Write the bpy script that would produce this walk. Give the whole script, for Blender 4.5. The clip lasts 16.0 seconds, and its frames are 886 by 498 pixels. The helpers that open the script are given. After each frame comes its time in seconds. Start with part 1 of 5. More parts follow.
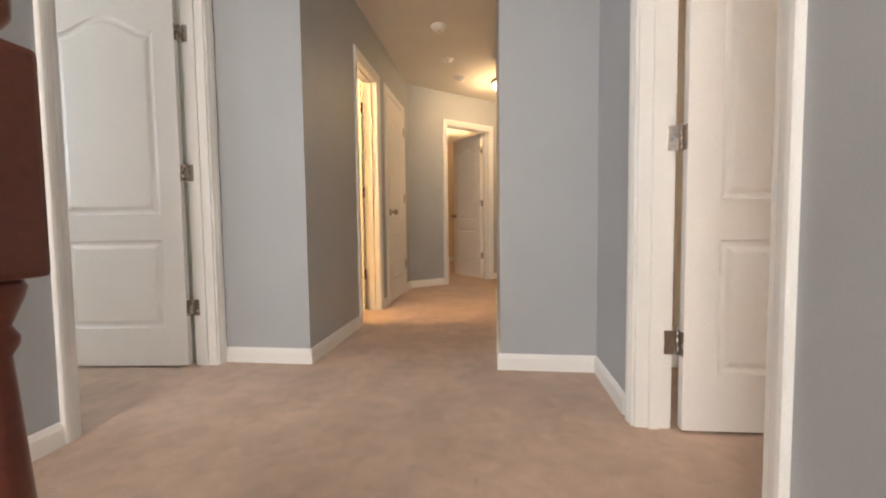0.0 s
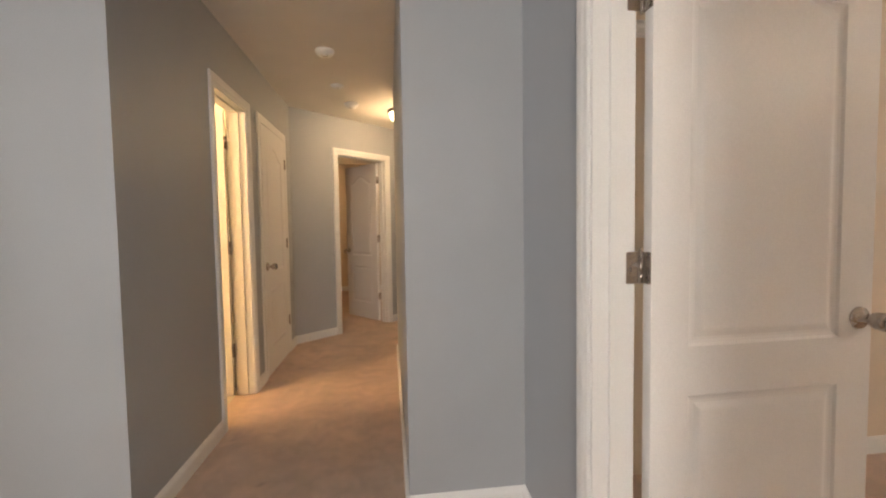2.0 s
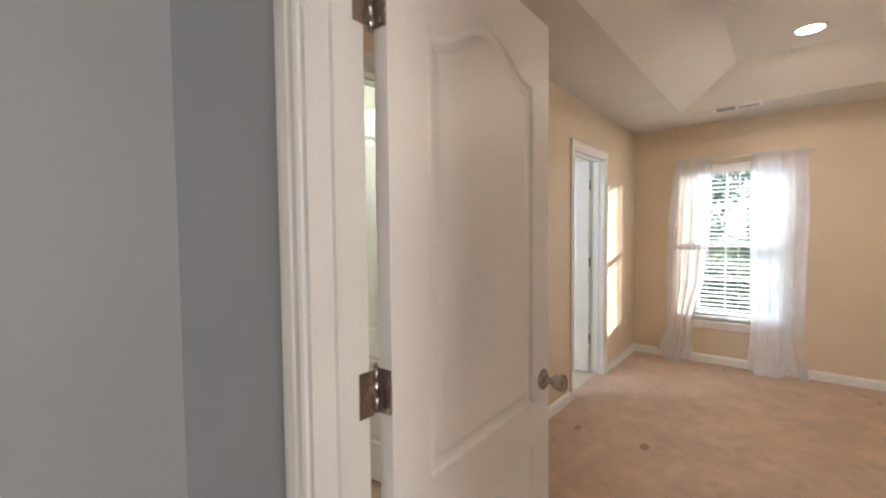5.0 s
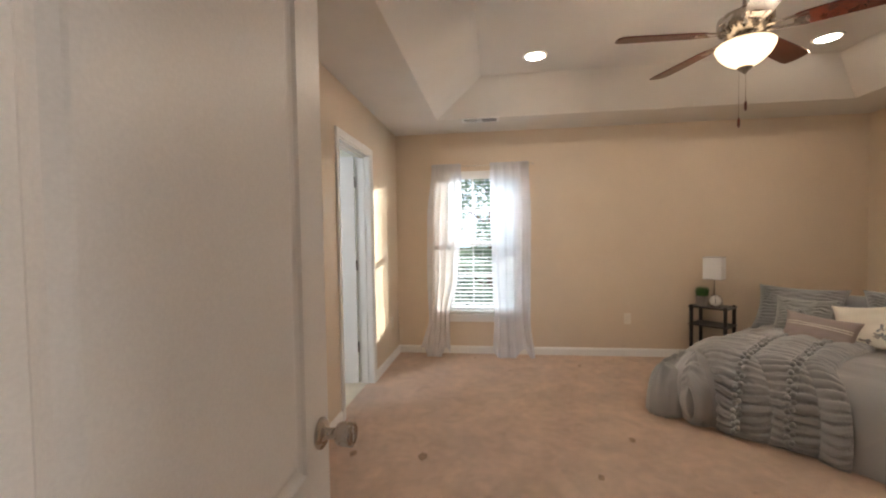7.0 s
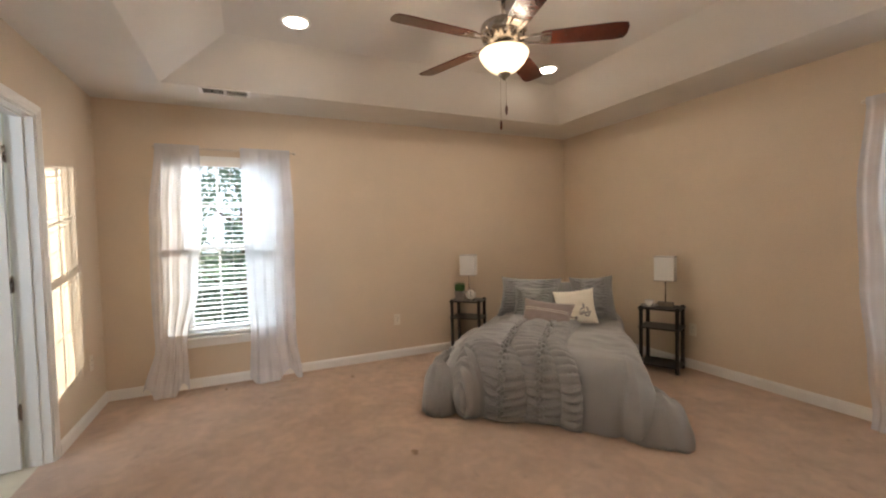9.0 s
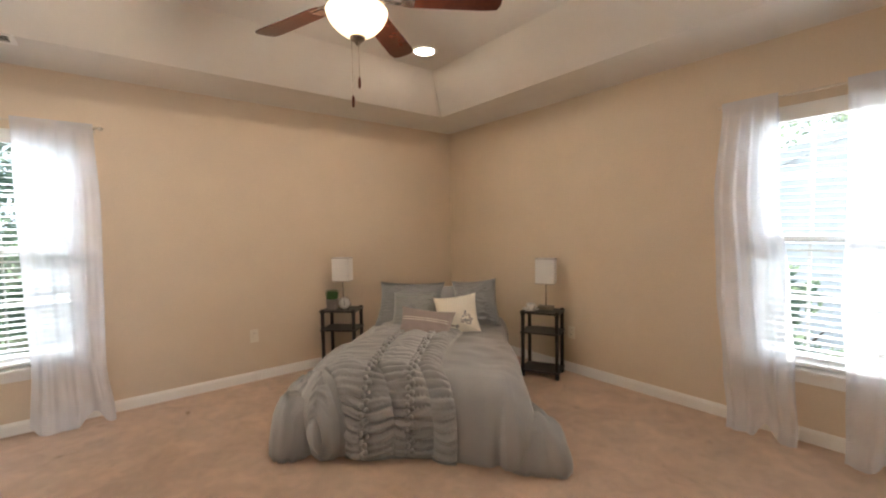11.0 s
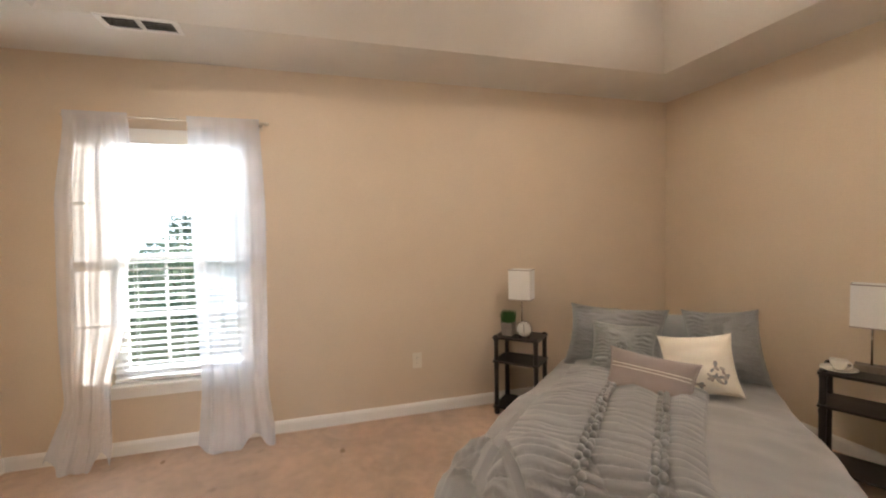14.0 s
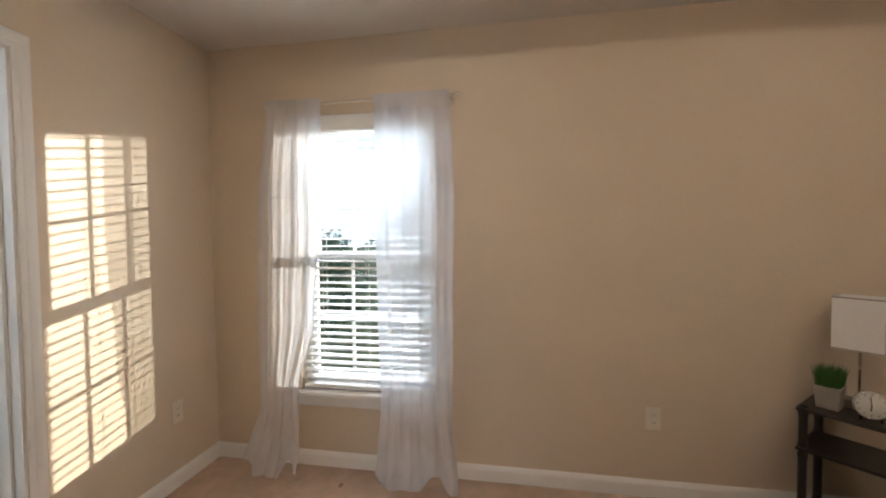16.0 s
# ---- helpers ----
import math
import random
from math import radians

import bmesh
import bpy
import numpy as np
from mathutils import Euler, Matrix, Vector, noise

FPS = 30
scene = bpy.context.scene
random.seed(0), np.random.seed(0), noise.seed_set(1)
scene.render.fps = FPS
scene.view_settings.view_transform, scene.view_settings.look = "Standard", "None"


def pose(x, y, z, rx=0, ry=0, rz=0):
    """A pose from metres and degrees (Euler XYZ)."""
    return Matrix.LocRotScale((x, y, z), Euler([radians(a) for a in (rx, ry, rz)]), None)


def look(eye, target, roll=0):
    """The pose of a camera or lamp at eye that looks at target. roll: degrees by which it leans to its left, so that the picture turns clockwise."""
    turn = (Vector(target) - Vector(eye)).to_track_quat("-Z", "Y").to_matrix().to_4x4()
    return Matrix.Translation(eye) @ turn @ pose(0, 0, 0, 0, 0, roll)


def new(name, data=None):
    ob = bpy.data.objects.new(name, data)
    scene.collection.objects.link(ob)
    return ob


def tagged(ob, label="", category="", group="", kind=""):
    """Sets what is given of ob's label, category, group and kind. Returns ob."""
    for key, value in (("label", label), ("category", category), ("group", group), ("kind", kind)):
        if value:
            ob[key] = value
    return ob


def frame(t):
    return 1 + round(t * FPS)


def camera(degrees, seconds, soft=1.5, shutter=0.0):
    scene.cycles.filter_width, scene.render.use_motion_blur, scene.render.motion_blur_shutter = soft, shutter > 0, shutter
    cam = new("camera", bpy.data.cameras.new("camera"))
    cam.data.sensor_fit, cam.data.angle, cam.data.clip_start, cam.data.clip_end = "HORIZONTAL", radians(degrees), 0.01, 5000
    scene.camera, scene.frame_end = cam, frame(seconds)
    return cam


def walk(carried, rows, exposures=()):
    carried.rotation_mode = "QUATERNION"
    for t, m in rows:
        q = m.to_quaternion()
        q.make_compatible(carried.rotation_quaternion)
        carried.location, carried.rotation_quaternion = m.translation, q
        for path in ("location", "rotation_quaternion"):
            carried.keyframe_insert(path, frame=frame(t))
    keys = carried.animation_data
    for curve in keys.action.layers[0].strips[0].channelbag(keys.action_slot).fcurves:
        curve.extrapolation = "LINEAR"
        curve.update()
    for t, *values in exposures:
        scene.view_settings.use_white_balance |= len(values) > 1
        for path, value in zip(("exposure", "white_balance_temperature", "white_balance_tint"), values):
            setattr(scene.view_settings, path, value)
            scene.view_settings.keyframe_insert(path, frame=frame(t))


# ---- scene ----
cam = camera(93.3, 16.0, soft=2.1)
PATH = [
    (0, (0.84, 1.41, 0.764), (0.598, 3.392, 0.649), -0.7),
    (0.5, (0.761, 1.563, 0.946), (0.514, 3.545, 0.841), -0.7),
    (1, (0.742, 1.716, 0.996), (0.596, 3.708, 0.885), -0.9),
    (1.5, (0.789, 1.821, 1.166), (0.839, 3.818, 1.069), -1.1),
    (2, (0.808, 1.926, 1.179), (1.062, 3.907, 1.081), -0.9),
    (2.5, (0.796, 2.077, 1.253), (1.265, 4.019, 1.157), -0.8),
    (3, (0.704, 2.088, 1.392), (1.413, 3.956, 1.298), -0.6),
    (3.5, (0.767, 2.172, 1.386), (1.678, 3.95, 1.288), -0.7),
    (4, (0.858, 2.261, 1.39), (1.965, 3.923, 1.29), -0.8),
    (4.2, (0.886, 2.285, 1.394), (2.08, 3.886, 1.296), -0.7),
    (6.3, (1.153, 2.579, 1.325), (3.062, 3.175, 1.258), -0.9),
    (6.5, (1.208, 2.6, 1.325), (3.143, 3.103, 1.258), -0.9),
    (7, (1.345, 2.612, 1.313), (3.328, 2.865, 1.25), -1.0),
    (7.5, (1.48, 2.64, 1.313), (3.479, 2.589, 1.245), -1.0),
    (8, (1.606, 2.68, 1.315), (3.573, 2.323, 1.248), -1.0),
    (8.5, (1.68, 2.655, 1.318), (3.575, 2.021, 1.243), -1.2),
    (9, (1.78, 2.618, 1.296), (3.595, 1.782, 1.221), -1.4),
    (9.5, (1.854, 2.565, 1.318), (3.569, 1.54, 1.235), -1.3),
    (10, (1.942, 2.488, 1.313), (3.544, 1.294, 1.224), -1.1),
    (10.1, (1.977, 2.5, 1.308), (3.54, 1.255, 1.222), -1.3),
    (10.2, (1.975, 2.465, 1.321), (3.533, 1.214, 1.227), -1.1),
    (12.3, (2.401, 2.071, 1.321), (4.043, 0.933, 1.235), -1.4),
    (12.5, (2.461, 2.059, 1.327), (4.133, 0.963, 1.247), -1.3),
    (13, (2.62, 1.996, 1.329), (4.392, 1.071, 1.248), -1.4),
    (13.5, (2.79, 1.901, 1.346), (4.644, 1.157, 1.259), -1.3),
    (14, (2.96, 1.897, 1.348), (4.879, 1.341, 1.267), -1.1),
    (14.5, (3.153, 1.873, 1.332), (5.125, 1.546, 1.271), -1.1),
    (15, (3.342, 1.875, 1.314), (5.339, 1.772, 1.263), -1.0),
    (15.5, (3.558, 1.849, 1.336), (5.552, 1.985, 1.277), -0.9),
    (16, (3.73, 1.914, 1.342), (5.697, 2.266, 1.271), -0.5),
]
walk(cam, [(t, look(eye, target, roll)) for t, eye, target, roll in PATH], [(0, 1.5), (0.7, 1.4), (1.5, 1.2), (2.2, 1.26), (3, 1.38), (4.2, 1.18), (6.5, 0.76), (8.5, 0.72), (10, 0.84), (12.5, 1.2), (13.5, 1.28), (14, 1.04), (15, 0.76), (16, 0.33)])

# ---- world, sun, lamps ----
world = bpy.data.worlds.new("world")
scene.world = world
world.use_nodes = True
wn = world.node_tree.nodes
sky = wn.new("ShaderNodeTexSky")
sky.sky_type, sky.sun_disc = "NISHITA", False
sky.dust_density, sky.air_density, sky.ozone_density = 0.2, 0.8, 2.0
SUN_DIR = Vector((0.80, -1.0, 0.158)).normalized()   # towards the sun
sky.sun_elevation = math.asin(SUN_DIR.z)
sky.sun_rotation = math.atan2(SUN_DIR.x, SUN_DIR.y)
wn["Background"].inputs[1].default_value = 0.15
world.node_tree.links.new(sky.outputs[0], wn["Background"].inputs[0])


def lamp(name, kind, place, target, power, colour, size=0.1, size_y=None):
    d = bpy.data.lights.new(name, kind)
    d.energy, d.color = power, colour
    if kind == "AREA":
        d.size = size
        if size_y:
            d.shape, d.size_y = "RECTANGLE", size_y
    elif kind == "POINT":
        d.shadow_soft_size = size
    ob = new(name, d)
    ob.matrix_world = look(place, target)
    return ob


sun = bpy.data.lights.new("sun", "SUN")
sun.energy, sun.angle, sun.color = 5.0, radians(0.5), (1.0, 0.95, 0.80)
new("sun", sun).matrix_world = look(SUN_DIR * 30, (0, 0, 0))
DAY = (0.78, 0.88, 1.0)
WARM = (1.0, 0.81, 0.63)
TUNG = (1.0, 0.62, 0.30)
lamp("window_light_east", "AREA", (8.0, 2.76, 3.6), (5.9, 2.76, 1.3), 370, DAY, 1.6, 1.1)
lamp("window_light_south", "AREA", (2.55, -3.1, 3.6), (2.55, -0.95, 1.3), 340, DAY, 1.6, 1.1)
# Daylight fill added inside the bath, aimed at the open leaf; no window is built.
lamp("window_light_bath", "AREA", (3.3, 5.2, 1.7), (5.0, 4.3, 1.0), 16, DAY, 0.8, 1.0)
lamp("window_light_stairs", "AREA", (-0.25, -1.3, 1.8), (0.6, 9, 1.0), 50, (1.0, 0.92, 0.84), 1.4, 1.3)
lamp("hall_lamp_light", "POINT", (0.97, 6.47, 2.22), (0, 0, 0), 5.5, TUNG, 0.10)
lamp("bath_lamp_light", "POINT", (-1.3, 4.4, 2.1), (0, 0, 0), 36, TUNG, 0.12)
lamp("fan_lamp_light", "POINT", (3.80, 1.28, 2.24), (0, 0, 0), 13, WARM, 0.09)
CANS = [(4.64, 2.30), (4.68, 0.26), (2.80, 2.30), (2.80, 0.26)]
for cx, cy in CANS[:2]:
    lamp("can_light", "AREA", (cx, cy, 2.655), (cx, cy, 0), 5, WARM, 0.2)

# Unseen warm fill added so the room past the half-open door isn't black.
lamp("far_room_fill", "POINT", (0.2, 9.0, 2.1), (0, 0, 0), 7, TUNG, 0.12)
# Unseen fill added to brighten the closet through the hinge gap; no fixture here.
lamp("closet_fill_light", "POINT", (1.9, 4.5, 2.3), (0, 0, 0), 12, (0.93, 1.0, 0.93), 0.10)
lamp("side_room_light", "AREA", (-2.95, 2.75, 1.5), (9, 4.6, 1.2), 11, (0.86, 0.92, 1.0), 1.2, 1.2)

# ---- materials ----


def material(name, colour, rough=0.6, metal=0.0, mottle=0.06, scale=3.0, grain=0.03, grain_scale=220.0, bump=0.1, bump_scale=300.0, bump_dist=0.001, spec=0.5, sheen=0.0):
    """A surface with stains at a large scale, grain at a small one, and a fine relief."""
    m = bpy.data.materials.new(name)
    m.use_nodes = True
    nt = m.node_tree
    n, l = nt.nodes, nt.links
    b = n["Principled BSDF"]
    b.inputs["Metallic"].default_value = metal
    b.inputs["Specular IOR Level"].default_value = spec
    if sheen:
        b.inputs["Sheen Weight"].default_value = sheen
    tc = n.new("ShaderNodeTexCoord")
    big, small = n.new("ShaderNodeTexNoise"), n.new("ShaderNodeTexNoise")
    big.inputs["Scale"].default_value, big.inputs["Detail"].default_value = scale, 5
    small.inputs["Scale"].default_value, small.inputs["Detail"].default_value = grain_scale, 3
    for t in (big, small):
        l.new(tc.outputs["Object"], t.inputs["Vector"])
    r1, r2 = n.new("ShaderNodeMapRange"), n.new("ShaderNodeMapRange")
    r1.inputs["From Min"].default_value, r1.inputs["From Max"].default_value = 0.3, 0.7
    r1.inputs["To Min"].default_value, r1.inputs["To Max"].default_value = 1 - mottle, 1 + mottle
    r2.inputs["From Min"].default_value, r2.inputs["From Max"].default_value = 0.3, 0.7
    r2.inputs["To Min"].default_value, r2.inputs["To Max"].default_value = 1 - grain, 1 + grain
    l.new(big.outputs[0], r1.inputs[0])
    l.new(small.outputs[0], r2.inputs[0])
    mul = n.new("ShaderNodeMath")
    mul.operation = "MULTIPLY"
    l.new(r1.outputs[0], mul.inputs[0])
    l.new(r2.outputs[0], mul.inputs[1])
    vm = n.new("ShaderNodeVectorMath")
    vm.operation = "SCALE"
    vm.inputs[0].default_value = colour
    l.new(mul.outputs[0], vm.inputs["Scale"])
    l.new(vm.outputs[0], b.inputs["Base Color"])
    rr = n.new("ShaderNodeMapRange")
    rr.inputs["To Min"].default_value, rr.inputs["To Max"].default_value = max(rough - 0.08, 0.03), min(rough + 0.08, 1)
    l.new(big.outputs[0], rr.inputs[0])
    l.new(rr.outputs[0], b.inputs["Roughness"])
    if bump:
        bt, bp = n.new("ShaderNodeTexNoise"), n.new("ShaderNodeBump")
        bt.inputs["Scale"].default_value, bt.inputs["Detail"].default_value = bump_scale, 4
        l.new(tc.outputs["Object"], bt.inputs["Vector"])
        bp.inputs["Strength"].default_value, bp.inputs["Distance"].default_value = bump, bump_dist
        l.new(bt.outputs[0], bp.inputs["Height"])
        l.new(bp.outputs[0], b.inputs["Normal"])
    return m


def add_patches(m, scale, lo, hi):
    """Walked-down patches of a pile: a broken, medium-scale variation over what the material has."""
    nt = m.node_tree
    n, l = nt.nodes, nt.links
    b = n["Principled BSDF"]
    src = b.inputs["Base Color"].links[0].from_socket
    tc, out = n.new("ShaderNodeTexCoord"), n.new("ShaderNodeVectorMath")
    out.operation = "SCALE"
    prev = None
    for sc, a, c, f0, f1 in ((scale, lo, hi, 0.42, 0.60), (scale * 3.1, 0.93, 1.05, 0.38, 0.62), (scale * 1.7, 1.0, 0.72, 0.68, 0.74)):
        t, mr = n.new("ShaderNodeTexNoise"), n.new("ShaderNodeMapRange")
        t.inputs["Scale"].default_value, t.inputs["Detail"].default_value, t.inputs["Distortion"].default_value = sc, 6, 0.6
        mr.inputs["From Min"].default_value, mr.inputs["From Max"].default_value = f0, f1
        mr.inputs["To Min"].default_value, mr.inputs["To Max"].default_value = a, c
        l.new(tc.outputs["Object"], t.inputs["Vector"])
        l.new(t.outputs[0], mr.inputs[0])
        if prev is None:
            prev = mr.outputs[0]
        else:
            mu = n.new("ShaderNodeMath")
            mu.operation = "MULTIPLY"
            l.new(prev, mu.inputs[0])
            l.new(mr.outputs[0], mu.inputs[1])
            prev = mu.outputs[0]
    l.new(src, out.inputs[0])
    l.new(prev, out.inputs["Scale"])
    l.new(out.outputs[0], b.inputs["Base Color"])


def glow(name, colour, strength):
    m = bpy.data.materials.new(name)
    m.use_nodes = True
    b = m.node_tree.nodes["Principled BSDF"]
    b.inputs["Base Color"].default_value = (0.9, 0.9, 0.88, 1)
    b.inputs["Emission Color"].default_value = (*colour, 1)
    b.inputs["Emission Strength"].default_value = strength
    return m


GREY = material("paint_grey", (0.395, 0.41, 0.43), 0.5, mottle=0.025, bump=0.25, bump_scale=160)
BEIGE = material("paint_beige", (0.66, 0.55, 0.428), 0.5, mottle=0.025, bump=0.25, bump_scale=160)
CREAM = material("paint_cream", (0.78, 0.76, 0.66), 0.55, mottle=0.03, bump=0.2)
CEIL = material("ceiling_paint", (0.72, 0.69, 0.65), 0.8, mottle=0.03, bump=0.4, bump_scale=90, bump_dist=0.002)
WHITE = material("trim_white", (0.80, 0.79, 0.77), 0.32, mottle=0.02, bump=0.08, bump_scale=120)
DOORW = material("door_white", (0.80, 0.78, 0.76), 0.38, mottle=0.02, bump=0.15, bump_scale=140)
NICKEL = material("nickel", (0.46, 0.41, 0.37), 0.26, 1.0, mottle=0.08, scale=20, bump=0.05)
RODM = material("pale_rod_metal", (0.62, 0.56, 0.48), 0.45, 0.3, mottle=0.05, bump=0.03)
BRONZE = material("aged_steel", (0.30, 0.26, 0.22), 0.42, 1.0, mottle=0.15, scale=30, bump=0.05)
CARPET = material("carpet", (0.60, 0.430, 0.322), 0.95, mottle=0.10, scale=2.6, grain=0.16, grain_scale=260, bump=1.0, bump_scale=330, bump_dist=0.006, spec=0.1, sheen=0.25)
add_patches(CARPET, 4.2, 0.92, 1.03)
TILE = material("vinyl_tile", (0.62, 0.56, 0.44), 0.4, mottle=0.1, scale=6)
CHERRY = material("cherry_wood", (0.12, 0.026, 0.014), 0.33, mottle=0.12, scale=9, grain=0.15, grain_scale=60, bump=0.05)
BLADEM = material("blade_wood", (0.075, 0.018, 0.010), 0.22, mottle=0.3, scale=7, grain=0.15, grain_scale=50, bump=0.03)
BLACKW = material("black_wood", (0.018, 0.014, 0.013), 0.4, mottle=0.2, scale=12)
DUVET = material("duvet_cloth", (0.325, 0.325, 0.33), 0.85, mottle=0.05, grain=0.06, grain_scale=500, bump=0.3, bump_scale=700, sheen=0.3)
SHAM = material("sham_cloth", (0.275, 0.285, 0.295), 0.85, mottle=0.06, grain=0.06, grain_scale=500, bump=0.3, bump_scale=700, sheen=0.3)
KNOTC = material("cushion_cloth", (0.30, 0.315, 0.315), 0.85, mottle=0.06, bump=0.3, bump_scale=600, sheen=0.3)
TAUPE = material("taupe_cloth", (0.33, 0.275, 0.26), 0.85, mottle=0.06, bump=0.4, bump_scale=500, sheen=0.2)
PETAL = material("petal_print", (0.42, 0.38, 0.35), 0.85)
IVORY = material("ivory_cloth", (0.82, 0.77, 0.68), 0.85, mottle=0.03, bump=0.3, bump_scale=500)
LEAF = material("leaf", (0.12, 0.17, 0.12), 0.5, mottle=0.3, scale=2)
ln = LEAF.node_tree.nodes          # thin leaves let light through
through_leaf, leaf_mix = ln.new("ShaderNodeBsdfTranslucent"), ln.new("ShaderNodeMixShader")
through_leaf.inputs[0].default_value = (0.42, 0.55, 0.40, 1)
leaf_mix.inputs[0].default_value = 0.5
LEAF.node_tree.links.new(ln["Principled BSDF"].outputs[0], leaf_mix.inputs[1])
LEAF.node_tree.links.new(through_leaf.outputs[0], leaf_mix.inputs[2])
LEAF.node_tree.links.new(leaf_mix.outputs[0], ln["Material Output"].inputs[0])
GRASSG = material("plant_green", (0.05, 0.14, 0.03), 0.6, mottle=0.3, scale=30)
PLATE = material("almond_plastic", (0.74, 0.68, 0.58), 0.4)
DARK = material("dark_gap", (0.03, 0.026, 0.022), 0.7)
CERAM = material("ceramic", (0.78, 0.76, 0.72), 0.2, mottle=0.03)
POT = material("grey_pot", (0.30, 0.27, 0.24), 0.7, mottle=0.15, scale=20)
CHROME = material("chrome", (0.8, 0.79, 0.77), 0.12, 1.0, mottle=0.03, bump=0.0)
GLASSB = glow("lamp_glass_lit", (1.0, 0.76, 0.47), 1.25)
CANG = glow("can_lens_lit", (1.0, 0.90, 0.75), 14.0)
HALLG = glow("hall_glass_lit", (1.0, 0.72, 0.40), 10.0)

# ---- mesh helpers ----


def box(bm, x0, x1, y0, y1, z0, z1, bevel=0.0, m=None, slot=0):
    r = bmesh.ops.create_cube(bm, size=1)
    vs = r["verts"]
    for v in vs:
        v.co = Vector(((x0 + x1) / 2 + v.co.x * (x1 - x0), (y0 + y1) / 2 + v.co.y * (y1 - y0), (z0 + z1) / 2 + v.co.z * (z1 - z0)))
    faces = {f for v in vs for f in v.link_faces}
    for f in faces:
        f.material_index = slot
    if bevel:
        es = {e for v in vs for e in v.link_edges}
        r = bmesh.ops.bevel(bm, geom=list(es), offset=bevel, segments=2, affect="EDGES", profile=0.6)
        vs = list({v for f in r["faces"] for v in f.verts} | {v for v in vs if v.is_valid})
    if m:
        bmesh.ops.transform(bm, matrix=m, verts=[v for v in vs if v.is_valid])
    return vs


def revolve(bm, prof, n=24, centre=(0, 0, 0), m=None):
    """A turned body from (radius, height) pairs."""
    rings, made = [], []
    for r, z in prof:
        ring = [bm.verts.new((centre[0] + r * math.cos(2 * math.pi * i / n), centre[1] + r * math.sin(2 * math.pi * i / n), centre[2] + z)) for i in range(n)]
        rings.append(ring)
        made += ring
    for a, b in zip(rings, rings[1:]):
        for i in range(n):
            f = bm.faces.new((a[i], a[(i + 1) % n], b[(i + 1) % n], b[i]))
            f.smooth = True
    for ring, flip in ((rings[0], True), (rings[-1], False)):
        bm.faces.new(ring[::-1] if flip else ring)
    if m:
        bmesh.ops.transform(bm, matrix=m, verts=made)
    return made


def extrude(bm, prof, a, b, m=None):
    """A bar with the section prof (pairs y, z) from x = a to x = b."""
    va = [bm.verts.new((a, y, z)) for y, z in prof]
    vb = [bm.verts.new((b, y, z)) for y, z in prof]
    n = len(prof)
    for i in range(n):
        bm.faces.new((va[i], va[(i + 1) % n], vb[(i + 1) % n], vb[i]))
    bm.faces.new(va[::-1])
    bm.faces.new(vb)
    if m:
        bmesh.ops.transform(bm, matrix=m, verts=va + vb)


def mesh_ob(name, bm, mats, smooth=False):
    bmesh.ops.recalc_face_normals(bm, faces=bm.faces[:])
    me = bpy.data.meshes.new(name)
    bm.to_mesh(me)
    bm.free()
    for m in mats if isinstance(mats, (list, tuple)) else [mats]:
        me.materials.append(m)
    if smooth:
        for p in me.polygons:
            p.use_smooth = True
    return new(name, me)


def part(name, bm, mat, parent, label="", smooth=False):
    ob = mesh_ob(name, bm, mat, smooth)
    ob.parent = parent
    return tagged(ob, label)


def empty(name, m, label, category, group=""):
    ob = new(name)
    ob.matrix_world = m
    return tagged(ob, label, category, group)


def structure(name, bm, mat, label="", smooth=False):
    return tagged(mesh_ob(name, bm, mat, smooth), label, kind="structure")


H = 2.44


def frame_m(a, b):
    """Local frame of a wall: x along it from a to b, y to its left."""
    return pose(a[0], a[1], 0, 0, 0, math.degrees(math.atan2(b[1] - a[1], b[0] - a[0])))


def wall(name, a, b, openings=(), mats=(None, None), thick=0.12, label="", top=H):
    """A wall whose right-hand face runs from a to b; openings are (s0, s1, z0, z1)."""
    length = math.hypot(b[0] - a[0], b[1] - a[1])
    bm = bmesh.new()
    cuts, s = sorted(openings), 0.0
    for s0, s1, z0, z1 in cuts:
        box(bm, s, s0, 0, thick, 0, top)
        if z0 > 0:
            box(bm, s0, s1, 0, thick, 0, z0)
        box(bm, s0, s1, 0, thick, z1, top)
        s = s1
    box(bm, s, length, 0, thick, 0, top)
    bmesh.ops.remove_doubles(bm, verts=bm.verts[:], dist=1e-5)
    for f in bm.faces:
        f.material_index = 1 if f.normal.y > 0.5 else 0
    bmesh.ops.transform(bm, matrix=frame_m(a, b), verts=bm.verts[:])
    return structure(name, bm, list(mats), label)


BASE = [(0, 0), (-0.014, 0), (-0.014, 0.062), (-0.010, 0.074), (-0.006, 0.080), (-0.004, 0.085), (0, 0.085)]


def baseboard(a, b, spans, side=-1, thick=0.12, name="baseboard"):
    """Baseboard on a wall's right face (side -1) or left face (side 1), over spans of s."""
    for s0, s1 in spans:
        bm = bmesh.new()
        prof = [(y - 0.001, z) for y, z in BASE] if side < 0 else [(thick - y + 0.001, z) for y, z in BASE]
        extrude(bm, prof, s0, s1, frame_m(a, b))
        structure(name, bm, WHITE, "white painted wooden baseboard")


CAS_W = 0.060


